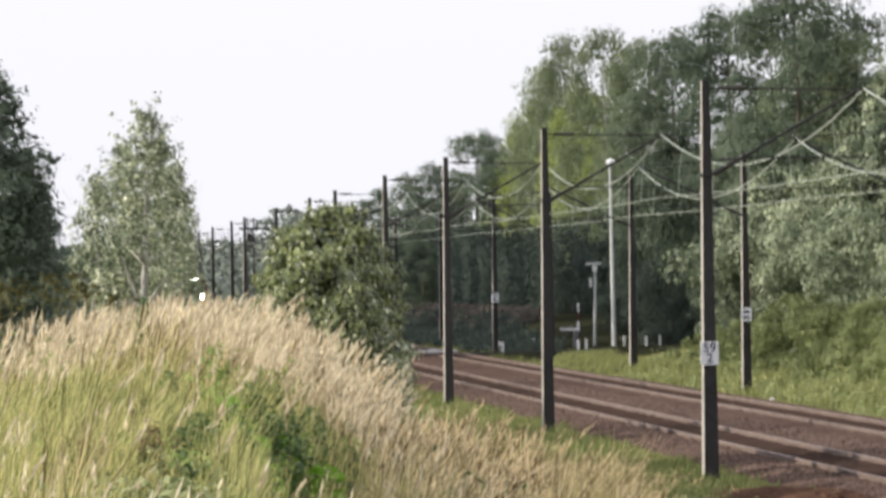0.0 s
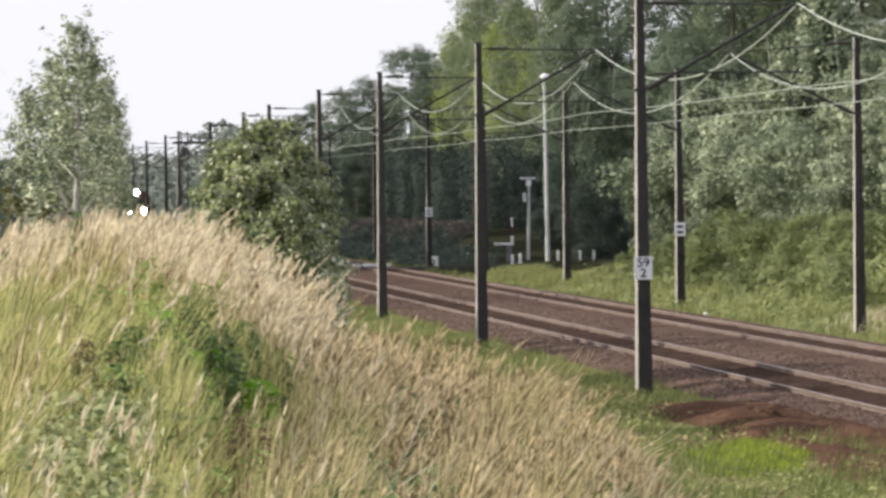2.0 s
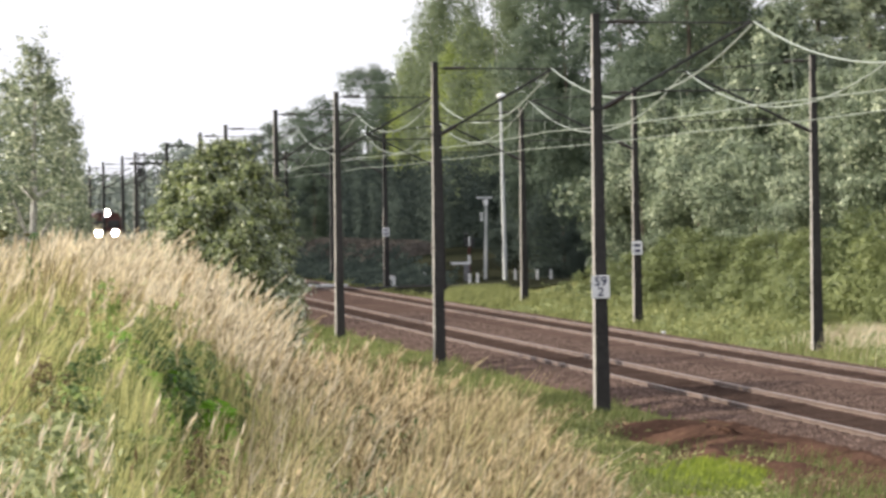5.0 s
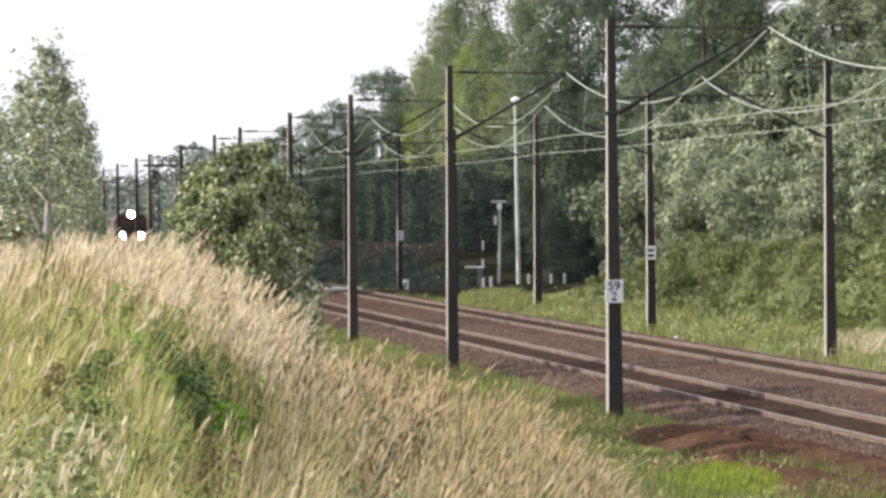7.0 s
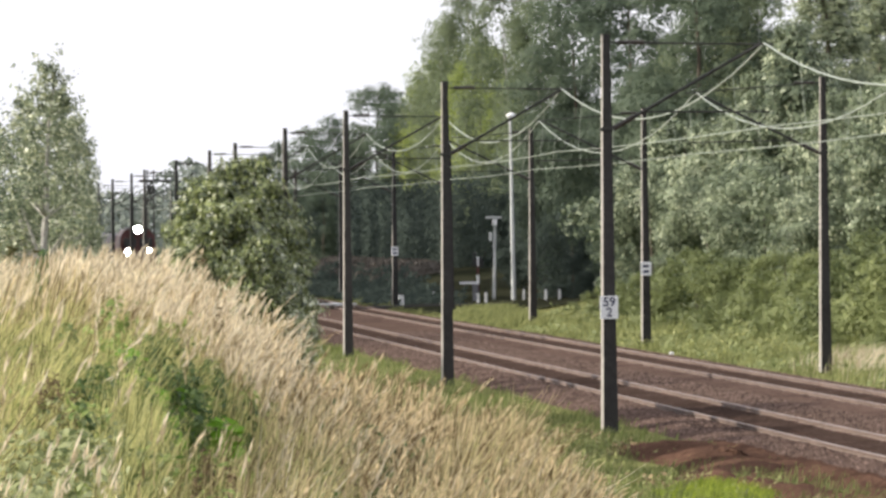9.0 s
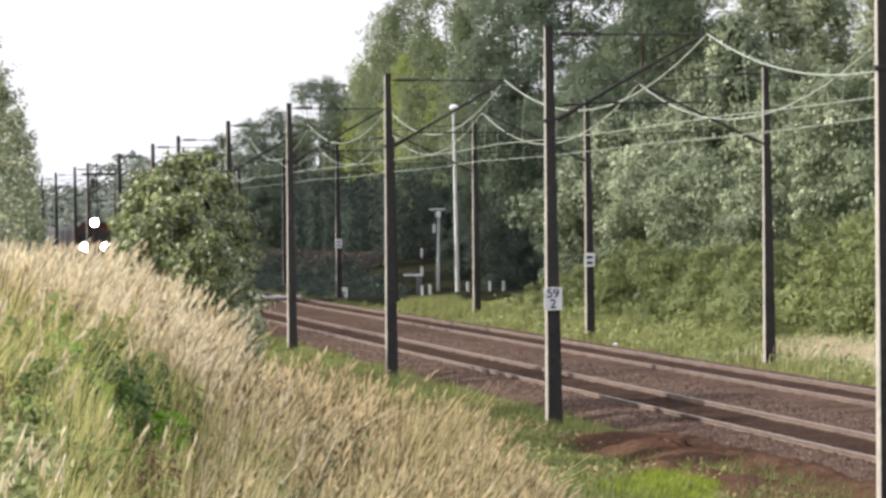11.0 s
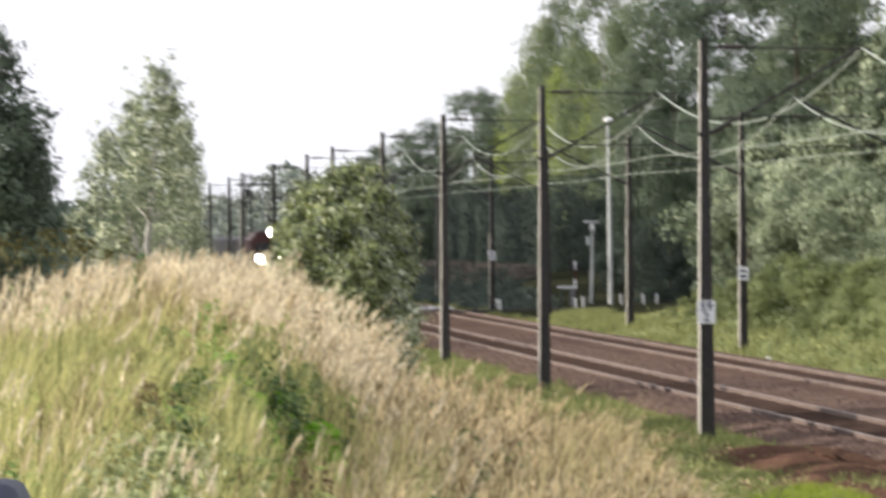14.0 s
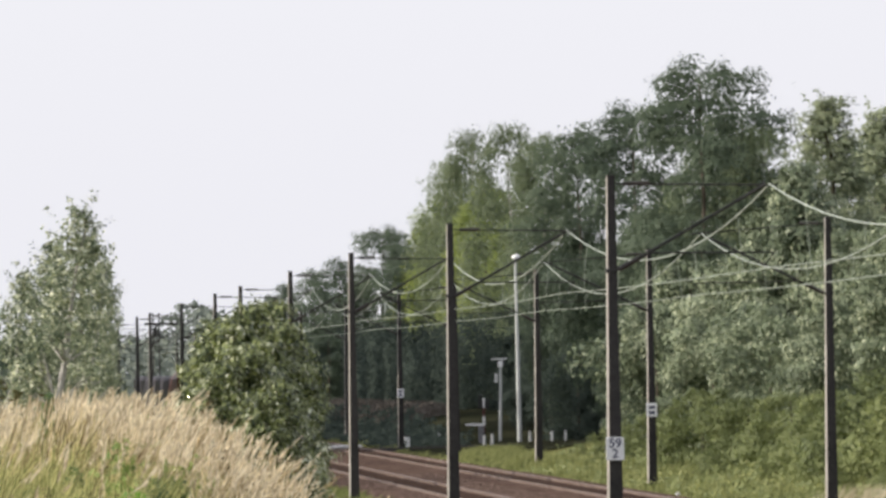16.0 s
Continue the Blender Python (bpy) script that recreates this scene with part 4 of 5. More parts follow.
def build_verge_litter():
    """Dry stalks and low withered herbs strewn over the verge of the near track."""
    rng = np.random.default_rng(83)
    for name, mat, count, seed, label in (("withered_litter", M_DOCK, 380, 41, "brown withered herbs and dry litter on the near verge"), ("verge_seedlings", M_ROUGH, 700, 43, "yellowish low herbs on the near verge")):
        d = 108 + 190 * rng.uniform(0, 1, count) ** 1.3
        v = rng.uniform(-6.0, -0.5, count)
        keep = patchy(v * 0.8, d / 8, seed) > 0.5
        d, v = d[keep], v[keep]
        k = 26
        q = rng.normal(0, 1, (len(d), k, 3))
        x = line_x(v, d)
        c = np.stack([x[:, None] + q[..., 0] * 0.16, d[:, None] + q[..., 1] * 0.5, ground_z(x, d)[:, None] + 0.02 + np.abs(q[..., 2]) * 0.09], -1).reshape(-1, 3)
        verts, faces = leaf_tris(rng, c, np.tile([-0.3, -0.3, 0.6], (len(c), 1)), 0.04, 2.2)
        tagged(faces_object(name, verts, faces, [mat]), label, "herbs", kind="stuff")


def build_patches():
    """A vivid green patch beside the near track and a patch of straw on the far verge."""
    rng = np.random.default_rng(71)
    n = 9000
    r, a = np.sqrt(rng.uniform(0, 1, n)), rng.uniform(0, 6.283, n)
    d = 131 + 9 * r * np.sin(a)
    x = seen_x(1345, d) + 0.95 * r * np.cos(a) * (1 + 0.2 * np.sin(5 * a))
    v, f, _, _ = blades(rng, x, d, ground_z(x, d) - 0.02, rng.uniform(0.08, 0.3, n) * (1.2 - r * 0.7) * (0.6 + 0.5 * np.sin(x * 4.0 + d * 0.8)), rng.uniform(0.012, 0.03, n), rng.uniform(0.3, 1.0, n))
    tagged(faces_object("vivid_grass", v, f, [M_VIVID]), "patch of vivid yellow-green low growth by the track", "grass", kind="stuff")
    n = 6000
    d = rng.uniform(198, 243, n)
    vv = rng.normal(12.7, 0.7, n)
    x = line_x(vv, d)
    v, f, _, _ = blades(rng, x, d, ground_z(x, d) - 0.02, rng.uniform(0.3, 0.8, n), rng.uniform(0.01, 0.03, n), rng.uniform(0.2, 0.7, n))
    tagged(faces_object("dry_verge_grass", v, f, [M_PLUME]), "patch of pale dry grass on the far verge", "grass", kind="stuff")


def weed(name, seed, height, spread, leaves, leaf, material, label, group):
    """A leafy herb: an upright stem with single broad leaves."""
    rng = np.random.default_rng(seed)
    root = base(name, pose(0, 0, -500), label, "weed", group)
    part("stem", tube(bmesh.new(), (0, 0, -0.05), (0.03, 0, height * 0.95), 0.008, 0.003, 5), material, root)
    t = rng.uniform(0.15, 1, leaves)
    ang = np.arange(leaves) * 2.4
    r = spread * (1.1 - 0.7 * t) * rng.uniform(0.3, 1, leaves)
    c = np.stack([r * np.cos(ang), r * np.sin(ang), t * height], -1)
    verts, faces = leaf_quads(rng, c, np.stack([np.cos(ang) * 0.5, np.sin(ang) * 0.5, 0 * ang + 0.8], -1), leaf, 1.5, 0.5)
    foliage = faces_object("foliage", verts, faces, [material])
    foliage.parent = root
    return root


def build_herbs():
    """Leafy clumps woven into the grass of the bank, green on the meadow and brown on the flank."""
    rng = np.random.default_rng(93)
    for name, n, mat, lo, hi, leaf, label in (("meadow_herbs", 230, M_HERB, -9.0, 0.2, 0.055, "light green leafy herbs among the bank grass"),
                                              ("withered_herbs", 520, M_DOCK, -1.15, 2.4, 0.036, "withered brown herbs among the dry grass"),
                                              ("shaded_herbs", 560, M_NETTLE, -0.9, 2.2, 0.055, "dark green herbs low in the bank grass")):
        x, d = on_bank(rng, 9000)
        keep = np.nonzero((x > lo) & (x < hi) & (d < 99))[0][:n]
        x, d = x[keep], d[keep]
        k = 60
        h = rng.uniform(0.4, 0.85, len(x)) * (1.0 if mat == M_HERB else 1.28) * (1 - 0.3 * smooth_step(0.8, 2.6, x))
        t = rng.uniform(0.1, 1, (len(x), k))
        c = np.stack([x[:, None] + rng.normal(0, 0.13, (len(x), k)) * (1.2 - 0.5 * t), d[:, None] + rng.normal(0, 0.3, (len(x), k)), ground_z(x, d)[:, None] + h[:, None] * t], -1).reshape(-1, 3)
        verts, faces = leaf_quads(rng, c, np.tile([-0.3, -0.4, 0.6], (len(c), 1)), leaf * 0.8, 2.6, 0.4)
        tagged(faces_object(name, verts, faces, [mat]), label, "herbs", kind="stuff")


def build_pale_herbs():
    """Grey-leaved herbs low on the meadow, and the dense grass along the crest."""
    rng = np.random.default_rng(95)
    n = 85
    d = rng.uniform(56, 71, n)
    x = np.where(rng.uniform(0, 1, n) < 0.6, rng.normal(-2.75, 0.3, n), rng.normal(-2.25, 0.2, n))
    k = 40
    t = rng.uniform(0.2, 1, (n, k))
    c = np.stack([x[:, None] + rng.normal(0, 0.1, (n, k)), d[:, None] + rng.normal(0, 0.2, (n, k)), ground_z(x, d)[:, None] + 0.72 * t], -1).reshape(-1, 3)
    verts, faces = leaf_quads(rng, c, np.tile([-0.4, -0.4, 0.6], (len(c), 1)), 0.05, 1.8, 0.4)
    tagged(faces_object("grey_herbs", verts, faces, [M_THISTLE]), "pale grey-green leafy herbs in the meadow", "herbs", kind="stuff")
    n = 22000
    d = rng.uniform(86, 103, n)
    x = rng.uniform(-5.2, 0.2, n)
    v, f, _, _ = blades(rng, x, d, ground_z(x, d) - 0.03, rng.uniform(0.22, 0.48, n), rng.uniform(0.01, 0.022, n), rng.uniform(0.2, 0.8, n))
    tagged(faces_object("crest_grass", v, f, [M_STRAW]), "dense dry grass along the crest of the bank", "grass", kind="stuff")


def build_weeds():
    rng = np.random.default_rng(91)
    nettle = weed("nettle", 51, 0.85, 0.24, 120, 0.055, M_NETTLE, "dark green nettle standing in the tall grass", "nettles on the bank")
    burdock = weed("burdock", 52, 0.6, 0.3, 26, 0.17, M_BRIGHT, "bright green broad-leaved weed in the grass", "broad-leaved weeds")
    dock = weed("dock", 53, 0.95, 0.13, 170, 0.036, M_DOCK, "dry reddish brown dock stalk in the grass", "dock stalks")

    def sow(kind, px, py, spread_x, spread_d, n, lo, hi, top):
        """n plants whose tops gather about one bearing on the bank."""
        d = 50.0
        for step in range(300):
            d = 50 + step * 0.2
            x = seen_x(px, d)
            if seen_z(px, py, d) < float(ground_z(x, d)) + top:
                break
        for _ in range(n):
            dd = d + rng.normal(0, spread_d)
            xx = seen_x(px, dd) + rng.normal(0, spread_x)
            plant(kind, xx, dd, rng.uniform(lo, hi), rng.uniform(0, 360), 1.0, 0.02)

    for px, py, n in ((340, 580, 10), (390, 605, 14), (330, 645, 8), (265, 640, 7), (530, 650, 6), (570, 640, 4), (220, 600, 4), (300, 610, 6), (480, 630, 6), (430, 590, 9), (430, 640, 6), (640, 660, 3), (860, 740, 3)):
        sow(nettle, px, py, 0.2, 1.6, n, 0.55, 0.95, 0.72)
    for px, py, n in ((318, 645, 6), (370, 665, 3), (530, 680, 3), (450, 700, 2), (90, 720, 1)):
        sow(burdock, px, py, 0.1, 0.8, n, 0.7, 1.1, 0.5)
    for px, py, n in ((-20, 400, 7), (-60, 395, 6), (60, 420, 4), (560, 600, 6), (610, 640, 6), (200, 640, 5), (185, 610, 3), (440, 760, 4), (700, 640, 6), (500, 560, 5), (800, 700, 5), (980, 710, 5), (650, 720, 5)):
        sow(dock, px, py, 0.18, 1.2, n, 0.7, 1.15, 0.85)
    for k in (nettle, burdock, dock):
        for o in (k, *k.children_recursive):
            bpy.data.objects.remove(o)


def build_hogweed():
    """Withered umbels standing above the crest of the bank."""
    rng = np.random.default_rng(29)
    for px, py, d in ((-48, 372, 92), (-22, 352, 93), (2, 356, 91), (30, 348, 94), (-75, 366, 90), (52, 372, 92), (-110, 360, 93), (-10, 380, 88), (90, 392, 90)):
        x = seen_x(px, d, py)
        g = float(ground_z(x, d))
        top = max(0.8, seen_z(px, py, d) - g)
        root = base("hogweed", pose(x, d, g - 0.03, 0, rng.uniform(-4, 8), 0), "withered olive-brown hogweed with flat umbels on the crest", "weed", "hogweed on the crest")
        part("stem", tube(bmesh.new(), (0, 0, 0), (0, 0, top), 0.014, 0.007, 6), M_UMBEL, root)
        for i in range(9):
            at = Vector((rng.normal(0, 0.11), rng.normal(0, 0.11), top - abs(rng.normal(0, 0.16))))
            part("stalk", tube(bmesh.new(), (0, 0, top * 0.8), at, 0.006, 0.004, 5), M_UMBEL, root)
            part("umbel", tube(bmesh.new(), at - Vector((0, 0, 0.02)), at + Vector((0, 0, 0.012)), 0.012, 0.05, 9), M_UMBEL, root)


def build_car():
    """Dark blue hatchback parked on the meadow."""
    x0, d0 = -3.63, 53.5
    car = base("car", pose(x0, d0, float(ground_z(x0, d0)), 0, 0, 91), "dark blue hatchback parked in the meadow grass", "car")
    half = 0.82

    def skin(profile, w_low, w_high, z_low, z_high, bevel):
        bm = bmesh.new()
        sides = []
        for s in (-1, 1):
            sides.append([bm.verts.new((x, s * (w_low + (w_high - w_low) * (z - z_low) / (z_high - z_low)), z)) for x, z in profile])
        n = len(profile)
        for i in range(n):
            bm.faces.new((sides[0][i], sides[0][(i + 1) % n], sides[1][(i + 1) % n], sides[1][i]))
        bm.faces.new(sides[0][::-1])
        bm.faces.new(sides[1])
        bmesh.ops.recalc_face_normals(bm, faces=bm.faces)
        bmesh.ops.bevel(bm, geom=list(bm.edges), offset=bevel, segments=3, affect="EDGES", profile=0.6)
        return bm

    lower = [(-2.75, 0.3), (1.35, 0.3), (1.45, 0.55), (1.3, 0.78), (0.35, 0.95), (-2.7, 0.98), (-2.85, 0.6)]
    upper = [(-2.6, 0.93), (0.5, 0.9), (-0.12, 1.3), (-0.5, 1.43), (-1.9, 1.44), (-2.45, 1.3)]
    part("body", skin(lower, half + 0.03, half - 0.02, 0.3, 0.98, 0.06), M_CARBLUE, car, smooth=True)
    part("cabin", skin(upper, half - 0.03, half - 0.16, 0.9, 1.44, 0.14), M_CARBLUE, car, smooth=True)
    bm = bmesh.new()
    bm.faces.new([bm.verts.new(p) for p in ((0.4, -0.62, 0.99), (0.4, 0.62, 0.99), (-0.08, 0.56, 1.3), (-0.08, -0.56, 1.3))])
    bmesh.ops.solidify(bm, geom=list(bm.faces), thickness=0.03)
    part("windscreen", bm, M_GLASS, car, "blue-grey windscreen")
    for s in (-1, 1):
        for x in ((-2.3, -1.25), (-1.15, -0.25)):
            bm = bmesh.new()
            bm.faces.new([bm.verts.new(p) for p in ((x[0], s * (half - 0.045), 1.0), (x[1] + 0.25 * (x[1] > -1), s * (half - 0.045), 1.0), (x[1], s * (half - 0.16), 1.33), (x[0] + 0.1, s * (half - 0.16), 1.33))])
            bmesh.ops.solidify(bm, geom=list(bm.faces), thickness=0.02 * s)
            part("side_window", bm, M_GLASS, car)
        for x in (-2.1, 0.6):
            wheel = part("wheel", tube(bmesh.new(), (x, s * (half - 0.17), 0.3), (x, s * (half + 0.05), 0.3), 0.3, sides=24), M_BLACK, car)
            part("rim", tube(bmesh.new(), (x, s * (half + 0.045), 0.3), (x, s * (half + 0.06), 0.3), 0.19, sides=16), M_GALV, wheel)
        part("headlight", ball(bmesh.new(), (1.28, s * 0.58, 0.68), 0.11, (0.8, 1.4, 0.8)), M_WHITE, car, smooth=True)


def build_spikes():
    """A leafy mullein spike on the bank, pale dead stalks on its flank, a white stone by the far track."""
    rng = np.random.default_rng(17)
    for px, py, height in ((142, 470, 1.15),):
        d = 84.0
        x = seen_x(px, d, py)
        root = base("mullein", pose(x, d, float(ground_z(x, d)) - 0.05, 0, 4, 0), "green mullein spike standing above the grass", "weed")
        top = max(height, seen_z(px, py, d) - float(ground_z(x, d)))
        part("stem", tube(bmesh.new(), (0, 0, 0), (0, 0, top), 0.012, 0.006, 6), M_NETTLE, root)
        n = 170
        t = rng.uniform(0.3, 1, n)
        ang = rng.uniform(0, 6.283, n)
        c = np.stack([np.cos(ang) * 0.085 * (1.25 - t), np.sin(ang) * 0.085 * (1.25 - t), t * top], -1)
        verts, faces = leaf_quads(rng, c, np.stack([np.cos(ang), np.sin(ang), 0 * ang + 0.3], -1), 0.075, 1.6)
        spike = faces_object("spike", verts, faces, [M_NETTLE])
        spike.parent = root
    n = 620
    d = rng.uniform(54, 96, n)
    x = rng.uniform(-1.3, 2.2, n)
    v, f, _, _ = blades(rng, x, d, ground_z(x, d), rng.uniform(0.9, 1.35, n), rng.uniform(0.018, 0.032, n), rng.uniform(0.45, 1.1, n))
    tagged(faces_object("dead_stalks", v, f, [M_PLUME]), "pale dead stalks leaning out of the dry grass", "grass", kind="stuff")
    bm = ball(bmesh.new(), (0, 0, 0.08), 0.065, (1.4, 1.0, 0.7))
    d = (FOOT + 9.0) / ((1265 - 784) / F_LENS + SLOPE)
    stone = mesh_object("stone", bm, M_WHITE, True)
    stone.matrix_basis = pose(line_x(9.0, d), d, 0.12, 0, 0, 30)
    tagged(stone, "white painted stone beside the far track", "stone")


def build_crossing():
    """Level crossing in the distance: road, barrier, warning light, lamp, camera post, marker posts."""
    d0 = 446.0
    bm = bmesh.new()
    for v0, v1 in ((8.8, 70.0), (-60.0, 1.5)):
        quad = [(line_x(v, d0 + e), d0 + e, float(ground_z(line_x(v, d0 + e), d0 + e)) + 0.05 if abs(v) > 12 else 0.06) for v, e in ((v0, -3), (v1, -3), (v1, 3), (v0, 3))]
        top = [bm.verts.new(q) for q in quad]
        low = [bm.verts.new((q[0], q[1], q[2] - 0.3)) for q in quad]
        bm.faces.new(top)
        for i in range(4):
            bm.faces.new((top[i], low[i], low[(i + 1) % 4], top[(i + 1) % 4]))
    tagged(mesh_object("road", bm, M_ASPHALT), "narrow asphalt road over the level crossing", "road", kind="structure")

    for v in (5.3, 6.6, 7.3, 8.05):
        w = 0.55 if v != 5.3 else 1.0
        panel = mesh_object("crossing_slab", box(bmesh.new(), (-w / 2, -3, -0.1), (w / 2, 3, 0.0), 0.01), M_GALV)
        panel.matrix_basis = pose(line_x(v + w / 2, d0), d0, 0.2 + 0.05 * (v - 5.3) / 2, 0, 0, LINE_TURN)
        tagged(panel, "pale concrete slab laid between the rails of the crossing", "slab", "slabs of the crossing")

    def foot(px, d):
        x = seen_x(px, d)
        return pose(x, d, float(ground_z(x, d)), 0, 0, LINE_TURN)

    lamp = base("street_lamp", foot(985, 460), "tall pale street lamp with a round white head", "street lamp")
    part("pole", tube(bmesh.new(), (0, 0, -0.2), (-0.1, 0, 9.95), 0.125, 0.067, 10), M_GALV, lamp)
    part("lamp_head", ball(bmesh.new(), (-0.05, 0, 10.1), 0.22, (1.2, 1.2, 0.8)), M_WHITE, lamp, smooth=True)
    post = base("camera_post", foot(950, 468), "grey post with a flat panel and a box on top", "post")
    part("pole", tube(bmesh.new(), (0, 0, -0.2), (0.1, 0, 4.4), 0.09, 0.07, 8), M_GALV, post)
    part("panel", box(bmesh.new(), (-0.4, -0.2, 4.55), (0.45, 0.2, 4.66), 0.02), M_GALV, post)
    part("camera_box", box(bmesh.new(), (-0.05, -0.25, 4.15), (0.2, 0.25, 4.5), 0.03), M_WHITE, post)
    part("side_box", box(bmesh.new(), (-0.24, -0.1, 3.3), (-0.08, 0.1, 3.8), 0.02), M_GALV, post)
    light = base("crossing_signal", foot(922, 466), "level crossing warning signal on a banded post", "signal")
    for i in range(5):
        part("band", tube(bmesh.new(), (0, 0, i * 0.5), (0, 0, i * 0.5 + 0.5), 0.075, sides=10), M_WHITE if i % 2 == 0 else M_RED, light)
    part("backboard", box(bmesh.new(), (-0.3, -0.06, 1.95), (0.3, 0.06, 2.45), 0.04), M_BLACK, light)
    part("bell", ball(bmesh.new(), (-0.15, 0, 2.62), 0.12), M_BLACK, light, smooth=True)
    bar = base("barrier", foot(917, 465), "short white barrier arm lowered beside the crossing", "barrier")
    part("pedestal", box(bmesh.new(), (-0.15, -0.15, -0.1), (0.15, 0.15, 1.0), 0.03), M_GREYP, bar)
    part("arm", box(bmesh.new(), (-0.85, -0.05, 1.02), (0.1, 0.05, 1.14), 0.015), M_WHITE, bar)
    for px, d in ((783, 455), (788, 452), (843, 470), (922, 452), (936, 455), (1003, 458), (1042, 452), (1066, 448)):
        mark = base("marker_post", foot(px, d), "small white marker post by the crossing road", "marker post", "marker posts")
        part("shaft", box(bmesh.new(), (-0.07, -0.05, -0.1), (0.07, 0.05, 0.62), 0.015), M_WHITE, mark)
        part("cap", box(bmesh.new(), (-0.075, -0.055, 0.62), (0.075, 0.055, 0.72), 0.015), M_BLACK, mark)
    # floor of the wood: a dark sheet with the shade put into its colour
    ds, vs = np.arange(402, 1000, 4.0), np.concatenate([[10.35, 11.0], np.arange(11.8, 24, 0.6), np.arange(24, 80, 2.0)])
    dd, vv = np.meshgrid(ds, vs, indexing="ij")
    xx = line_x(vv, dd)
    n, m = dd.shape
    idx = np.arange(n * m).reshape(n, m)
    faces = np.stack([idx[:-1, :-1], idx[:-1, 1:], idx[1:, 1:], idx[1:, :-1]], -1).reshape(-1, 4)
    floor = faces_object("wood_floor", np.stack([xx, dd, ground_z(xx, dd) + 0.08], -1).reshape(-1, 3), faces, [M_WOOD_SHADE], smooth=True)
    tagged(floor, "dark ground at the foot of the wood, shade in its colour", "ground", kind="structure")
    # bare earth beside the near track
    rng = np.random.default_rng(8)
    ds, vs = np.arange(112, 172, 0.5), np.arange(-1.6, 1.7, 0.12)
    dd, vv = np.meshgrid(ds, vs, indexing="ij")
    xx = line_x(vv + 0.3 * np.sin(dd * 0.35) * (vv < 0), dd)
    hump = 0.34 * (patchy(vv * 1.1 + 9, dd * 0.16, 15) - 0.4) + 0.1 * (patchy(vv * 3 + 9, dd * 0.6, 16) - 0.5) + rng.normal(0, 0.012, dd.shape)
    edge = smooth_step(-1.6, -0.6, vv) * (1 - smooth_step(1.2, 1.6, vv)) * smooth_step(112, 118, dd) * (1 - smooth_step(155, 172, dd))
    n, m = dd.shape
    idx = np.arange(n * m).reshape(n, m)
    faces = np.stack([idx[:-1, :-1], idx[:-1, 1:], idx[1:, 1:], idx[1:, :-1]], -1).reshape(-1, 4)
    earth = faces_object("bare_earth", np.stack([xx, dd, -0.16 + edge * (0.18 + hump)], -1).reshape(-1, 3), faces, [M_EARTH], smooth=True)
    tagged(earth, "humps of bare reddish brown earth beside the track", "earth", kind="structure")
    gantry = base("signal_gantry", pose(line_x(11.4, 950), 950, -0.1, 0, 0, LINE_TURN), "tall lattice signal gantry far down the line", "signal gantry")
    for x in (-0.35, 0.35):
        part("upright", tube(bmesh.new(), (x, 0, 0), (x, 0, 11.2), 0.09, sides=6), M_STEEL, gantry)
    for i in range(11):
        part("rung", tube(bmesh.new(), (-0.35, 0, i + 0.3), (0.35, 0, i + 1.1), 0.05, sides=6), M_STEEL, gantry)
    part("beam", box(bmesh.new(), (-1.3, -0.15, 9.8), (2.5, 0.15, 10.1), 0.02), M_STEEL, gantry)
    part("signal_head", box(bmesh.new(), (-0.3, -0.2, 8.3), (0.5, 0.2, 9.4), 0.05), M_BLACK, gantry)
    utility = base("utility_pole", foot(212, 318), "thin dark wooden pole among the young birches", "pole")
    part("shaft", tube(bmesh.new(), (0, 0, -0.3), (0, 0, 8.2), 0.07, 0.05, 8), M_BARK, utility)


# ---- train ----
TRAIN_D0, TRAIN_SPEED = 862.4, 20.05


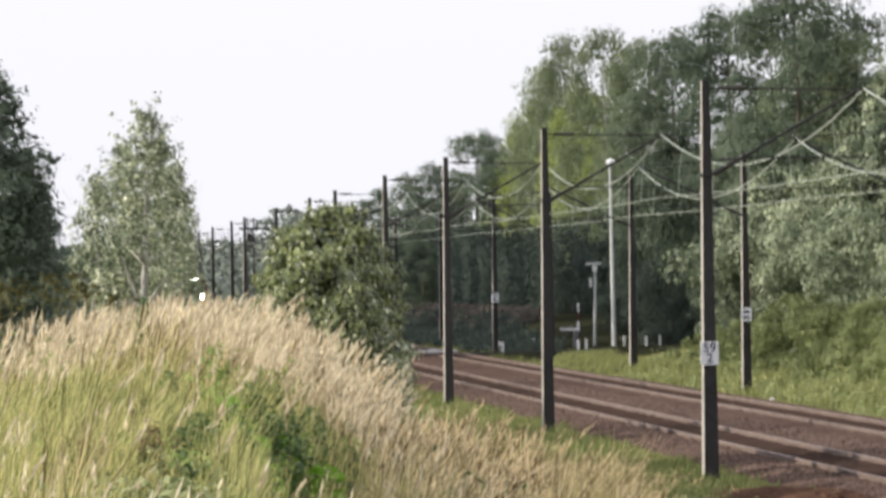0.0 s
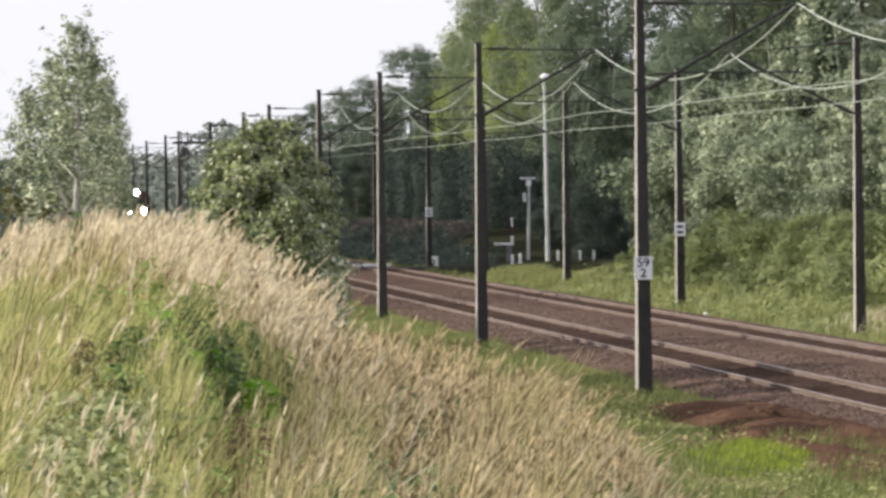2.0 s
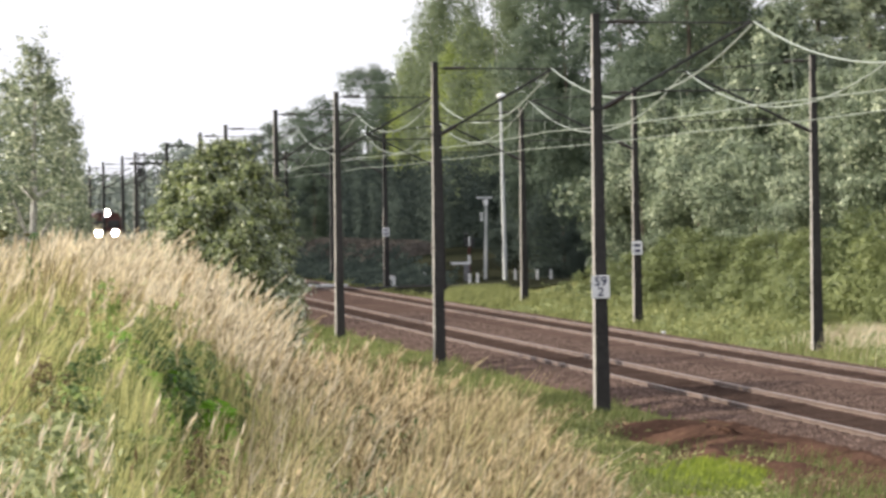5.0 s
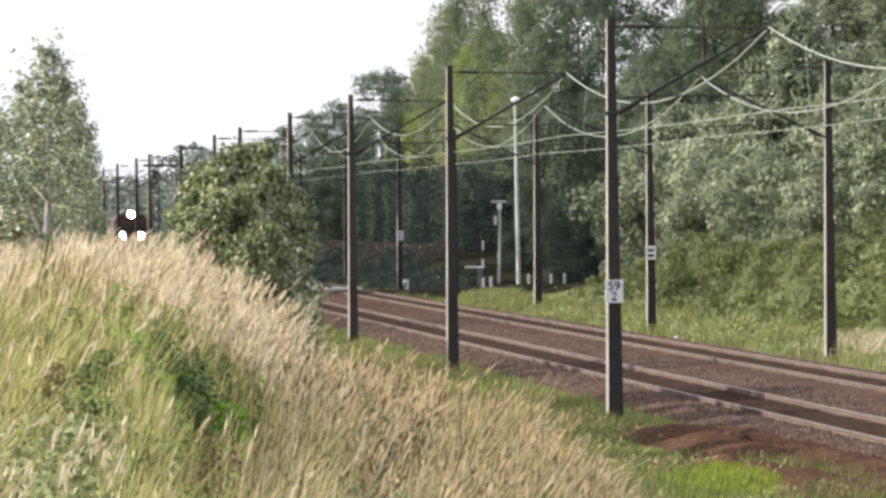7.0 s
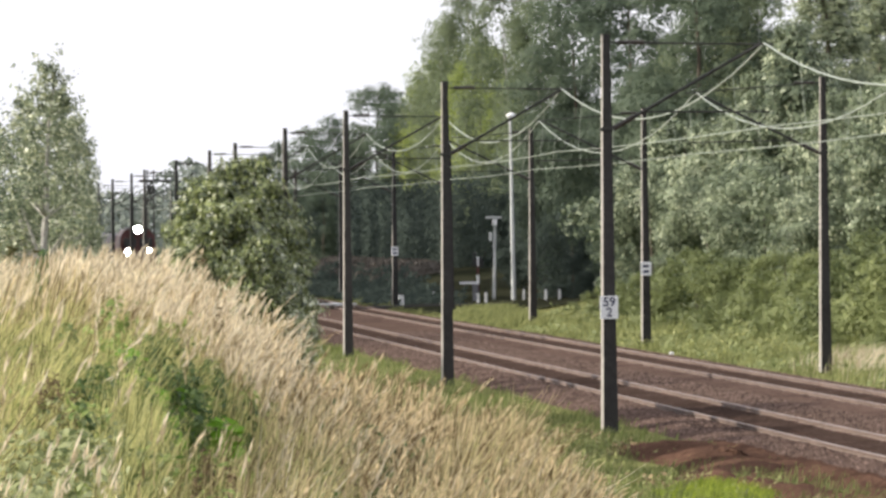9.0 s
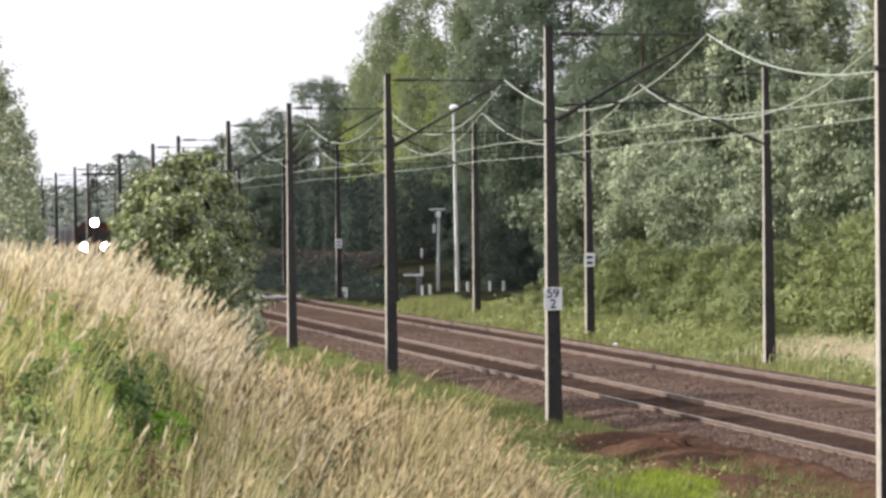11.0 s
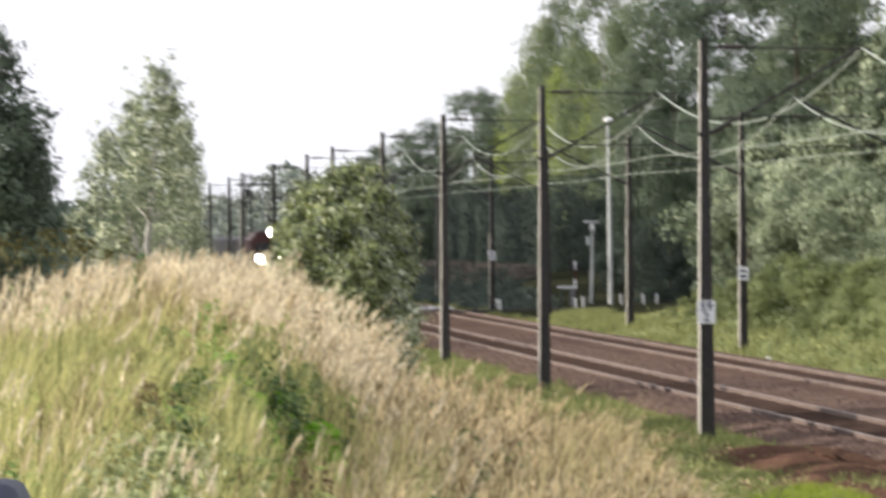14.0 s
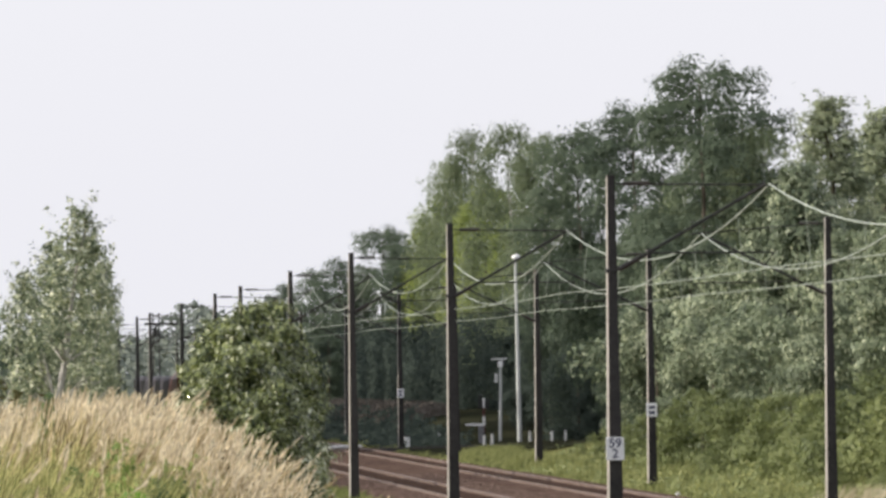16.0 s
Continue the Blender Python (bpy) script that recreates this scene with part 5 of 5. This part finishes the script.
def build_train():
    d0 = TRAIN_D0
    loco = base("locomotive", pose(line_x(3.17, d0), d0, 0.12, 0, 0, LINE_TURN), "dark red electric locomotive with three lit headlamps", "locomotive")
    bm = bmesh.new()
    prof = [(-1.45, 1.0), (1.45, 1.0), (1.5, 1.4), (1.5, 2.6), (1.38, 3.7), (1.0, 4.2), (-1.0, 4.2), (-1.38, 3.7), (-1.5, 2.6), (-1.5, 1.4)]
    rows = []
    for y, s, _ in ((0.0, 0.93, 0), (0.35, 1.0, 0), (15.6, 1.0, 0), (16.0, 0.93, 0)):
        rows.append([bm.verts.new((a * s, y + (0.35 * smooth_step(2.2, 3.8, b) if y == 0 else 0), b)) for a, b in prof])
    for lo, hi in zip(rows, rows[1:]):
        for i in range(len(prof)):
            bm.faces.new((lo[i], lo[(i + 1) % len(prof)], hi[(i + 1) % len(prof)], hi[i]))
    bm.faces.new(rows[0][::-1])
    bm.faces.new(rows[-1])
    body = part("body", bm, M_RED, loco)
    part("underframe", box(bmesh.new(), (-1.35, 0.1, 0.75), (1.35, 15.9, 1.0), 0.03), M_GREYP, loco)
    for x0, x1 in ((-1.15, -0.12), (0.12, 1.15)):
        part("windscreen", box(bmesh.new(), (x0, 0.02, 2.85), (x1, 0.34, 3.5), 0.05), M_BLACK, body, "dark cab windscreen")
    for x, z, r in ((-0.78, 2.36, 0.31), (0.78, 2.36, 0.31), (0.0, 4.2, 0.3)):
        rim = part("headlamp", tube(bmesh.new(), (x, -0.12, z), (x, 0.35, z), r + 0.05, sides=16), M_GREYP, loco)
        part("lens", tube(bmesh.new(), (x, -0.15, z), (x, -0.125, z), r, sides=16), M_LAMP, rim, "glowing white lens")
    for x in (-0.88, 0.88):
        part("buffer", tube(tube(bmesh.new(), (x, -0.55, 1.05), (x, 0.1, 1.05), 0.09, sides=12), (x, -0.6, 1.05), (x, -0.55, 1.05), 0.23, sides=16), M_BLACK, loco)
    for y in (3.2, 12.8):
        bogie = part("bogie", box(bmesh.new(), (-1.2, y - 1.9, 0.4), (1.2, y + 1.9, 0.85), 0.04), M_BLACK, loco)
        for dy in (-1.3, 1.3):
            part("wheelset", tube(tube(bmesh.new(), (-0.79, y + dy, 0.55), (-0.66, y + dy, 0.55), 0.55, sides=20), (0.66, y + dy, 0.55), (0.79, y + dy, 0.55), 0.55, sides=20), M_GREYP, bogie)
    bm = bmesh.new()
    for s in (-1, 1):
        tube(bm, (s * 0.55, 4.0, 4.2), (s * 0.45, 2.7, 4.9), 0.03)
        tube(bm, (s * 0.45, 2.7, 4.9), (s * 0.6, 4.0, 5.85), 0.03)
    tube(bm, (-0.9, 4.0, 5.87), (0.9, 4.0, 5.87), 0.04)
    part("pantograph", bm, M_BLACK, loco)
    part("roof_box", box(bmesh.new(), (-0.8, 4.5, 4.19), (0.8, 12.0, 4.4), 0.05), M_GREYP, loco)
    cars = [loco]
    for i in range(4):
        y0 = 17.0 + i * 24.5
        car = base("coach", pose(line_x(3.17, d0 + y0), d0 + y0, 0.12, 0, 0, LINE_TURN), "dark passenger coach behind the locomotive", "coach", "coaches of the train")
        part("body", box(bmesh.new(), (-1.42, 0, 1.0), (1.42, 23.8, 3.9), 0.3), M_COACH, car)
        part("window_band", box(bmesh.new(), (-1.44, 1.5, 2.1), (1.44, 22.3, 2.9), 0.02), M_BLACK, car)
        for y in (3.5, 20.3):
            part("bogie", box(bmesh.new(), (-1.2, y - 1.6, 0.1), (1.2, y + 1.6, 1.0), 0.04), M_BLACK, car)
        cars.append(car)
    return cars


def motions():
    """The train runs towards the camera at a steady 74 km/h; the wind bends the young birches and the sallows."""
    gust = ((0.0, 2.5), (1.5, 1.5), (3.0, 2.8), (4.5, 1.5), (6.0, 2.6), (7.5, 1.6), (9.0, 2.8), (10.5, 1.8), (12.0, 2.6), (13.2, 2.0), (14.0, 5.5), (14.7, 8.5), (15.3, 7.6), (16.0, 8.3))
    breeze = ((0.0, -0.4), (2.0, 0.3), (4.0, -0.3), (5.0, 0.1), (6.5, 1.3), (8.0, 1.9), (10.0, 2.6), (12.0, 3.4), (13.5, 4.6), (14.5, 5.2), (15.3, 4.6), (16.0, 5.0))
    for plants, leans in ((SWAYING, gust), (BLOWN, breeze)):
        for thing in plants:
            foot, turn = thing.matrix_basis.translation.copy(), math.degrees(thing.matrix_basis.to_euler().z)
            walk(thing, [(t, pose(*foot, 0, lean, 0) @ pose(0, 0, 0, 0, 0, turn)) for t, lean in leans])
    for i, car in enumerate(TRAIN):
        gap = 0.0 if i == 0 else 17.0 + (i - 1) * 24.5
        rows = []
        for t in (0.0, 4.0, 8.0, 12.0, 16.0):
            d = TRAIN_D0 - TRAIN_SPEED * t + gap
            rows.append((t, pose(line_x(3.17, d), d, 0.12, 0, 0, LINE_TURN)))
        walk(car, rows)


# ---- building ----
build_ground()
build_bed()
build_rails()
for d in LEFT_D:
    catenary_mast(d, V_LEFT, NEAR_V - V_LEFT, 2.47 if d == 173.3 else 0)
for d in RIGHT_D:
    catenary_mast(d, V_RIGHT, FAR_V - V_RIGHT, {294.6: 2.65, 452.0: 2.95}.get(d, 0))
overhead_line(LEFT_D, NEAR_V)
overhead_line(RIGHT_D, FAR_V)
build_trees()
build_far_woods()
build_bush()
build_grass()
build_patches()
build_verge_litter()
build_herbs()
build_pale_herbs()
build_weeds()
build_hogweed()
build_car()
build_spikes()
build_crossing()
TRAIN = build_train()
build_sleepers()
motions()
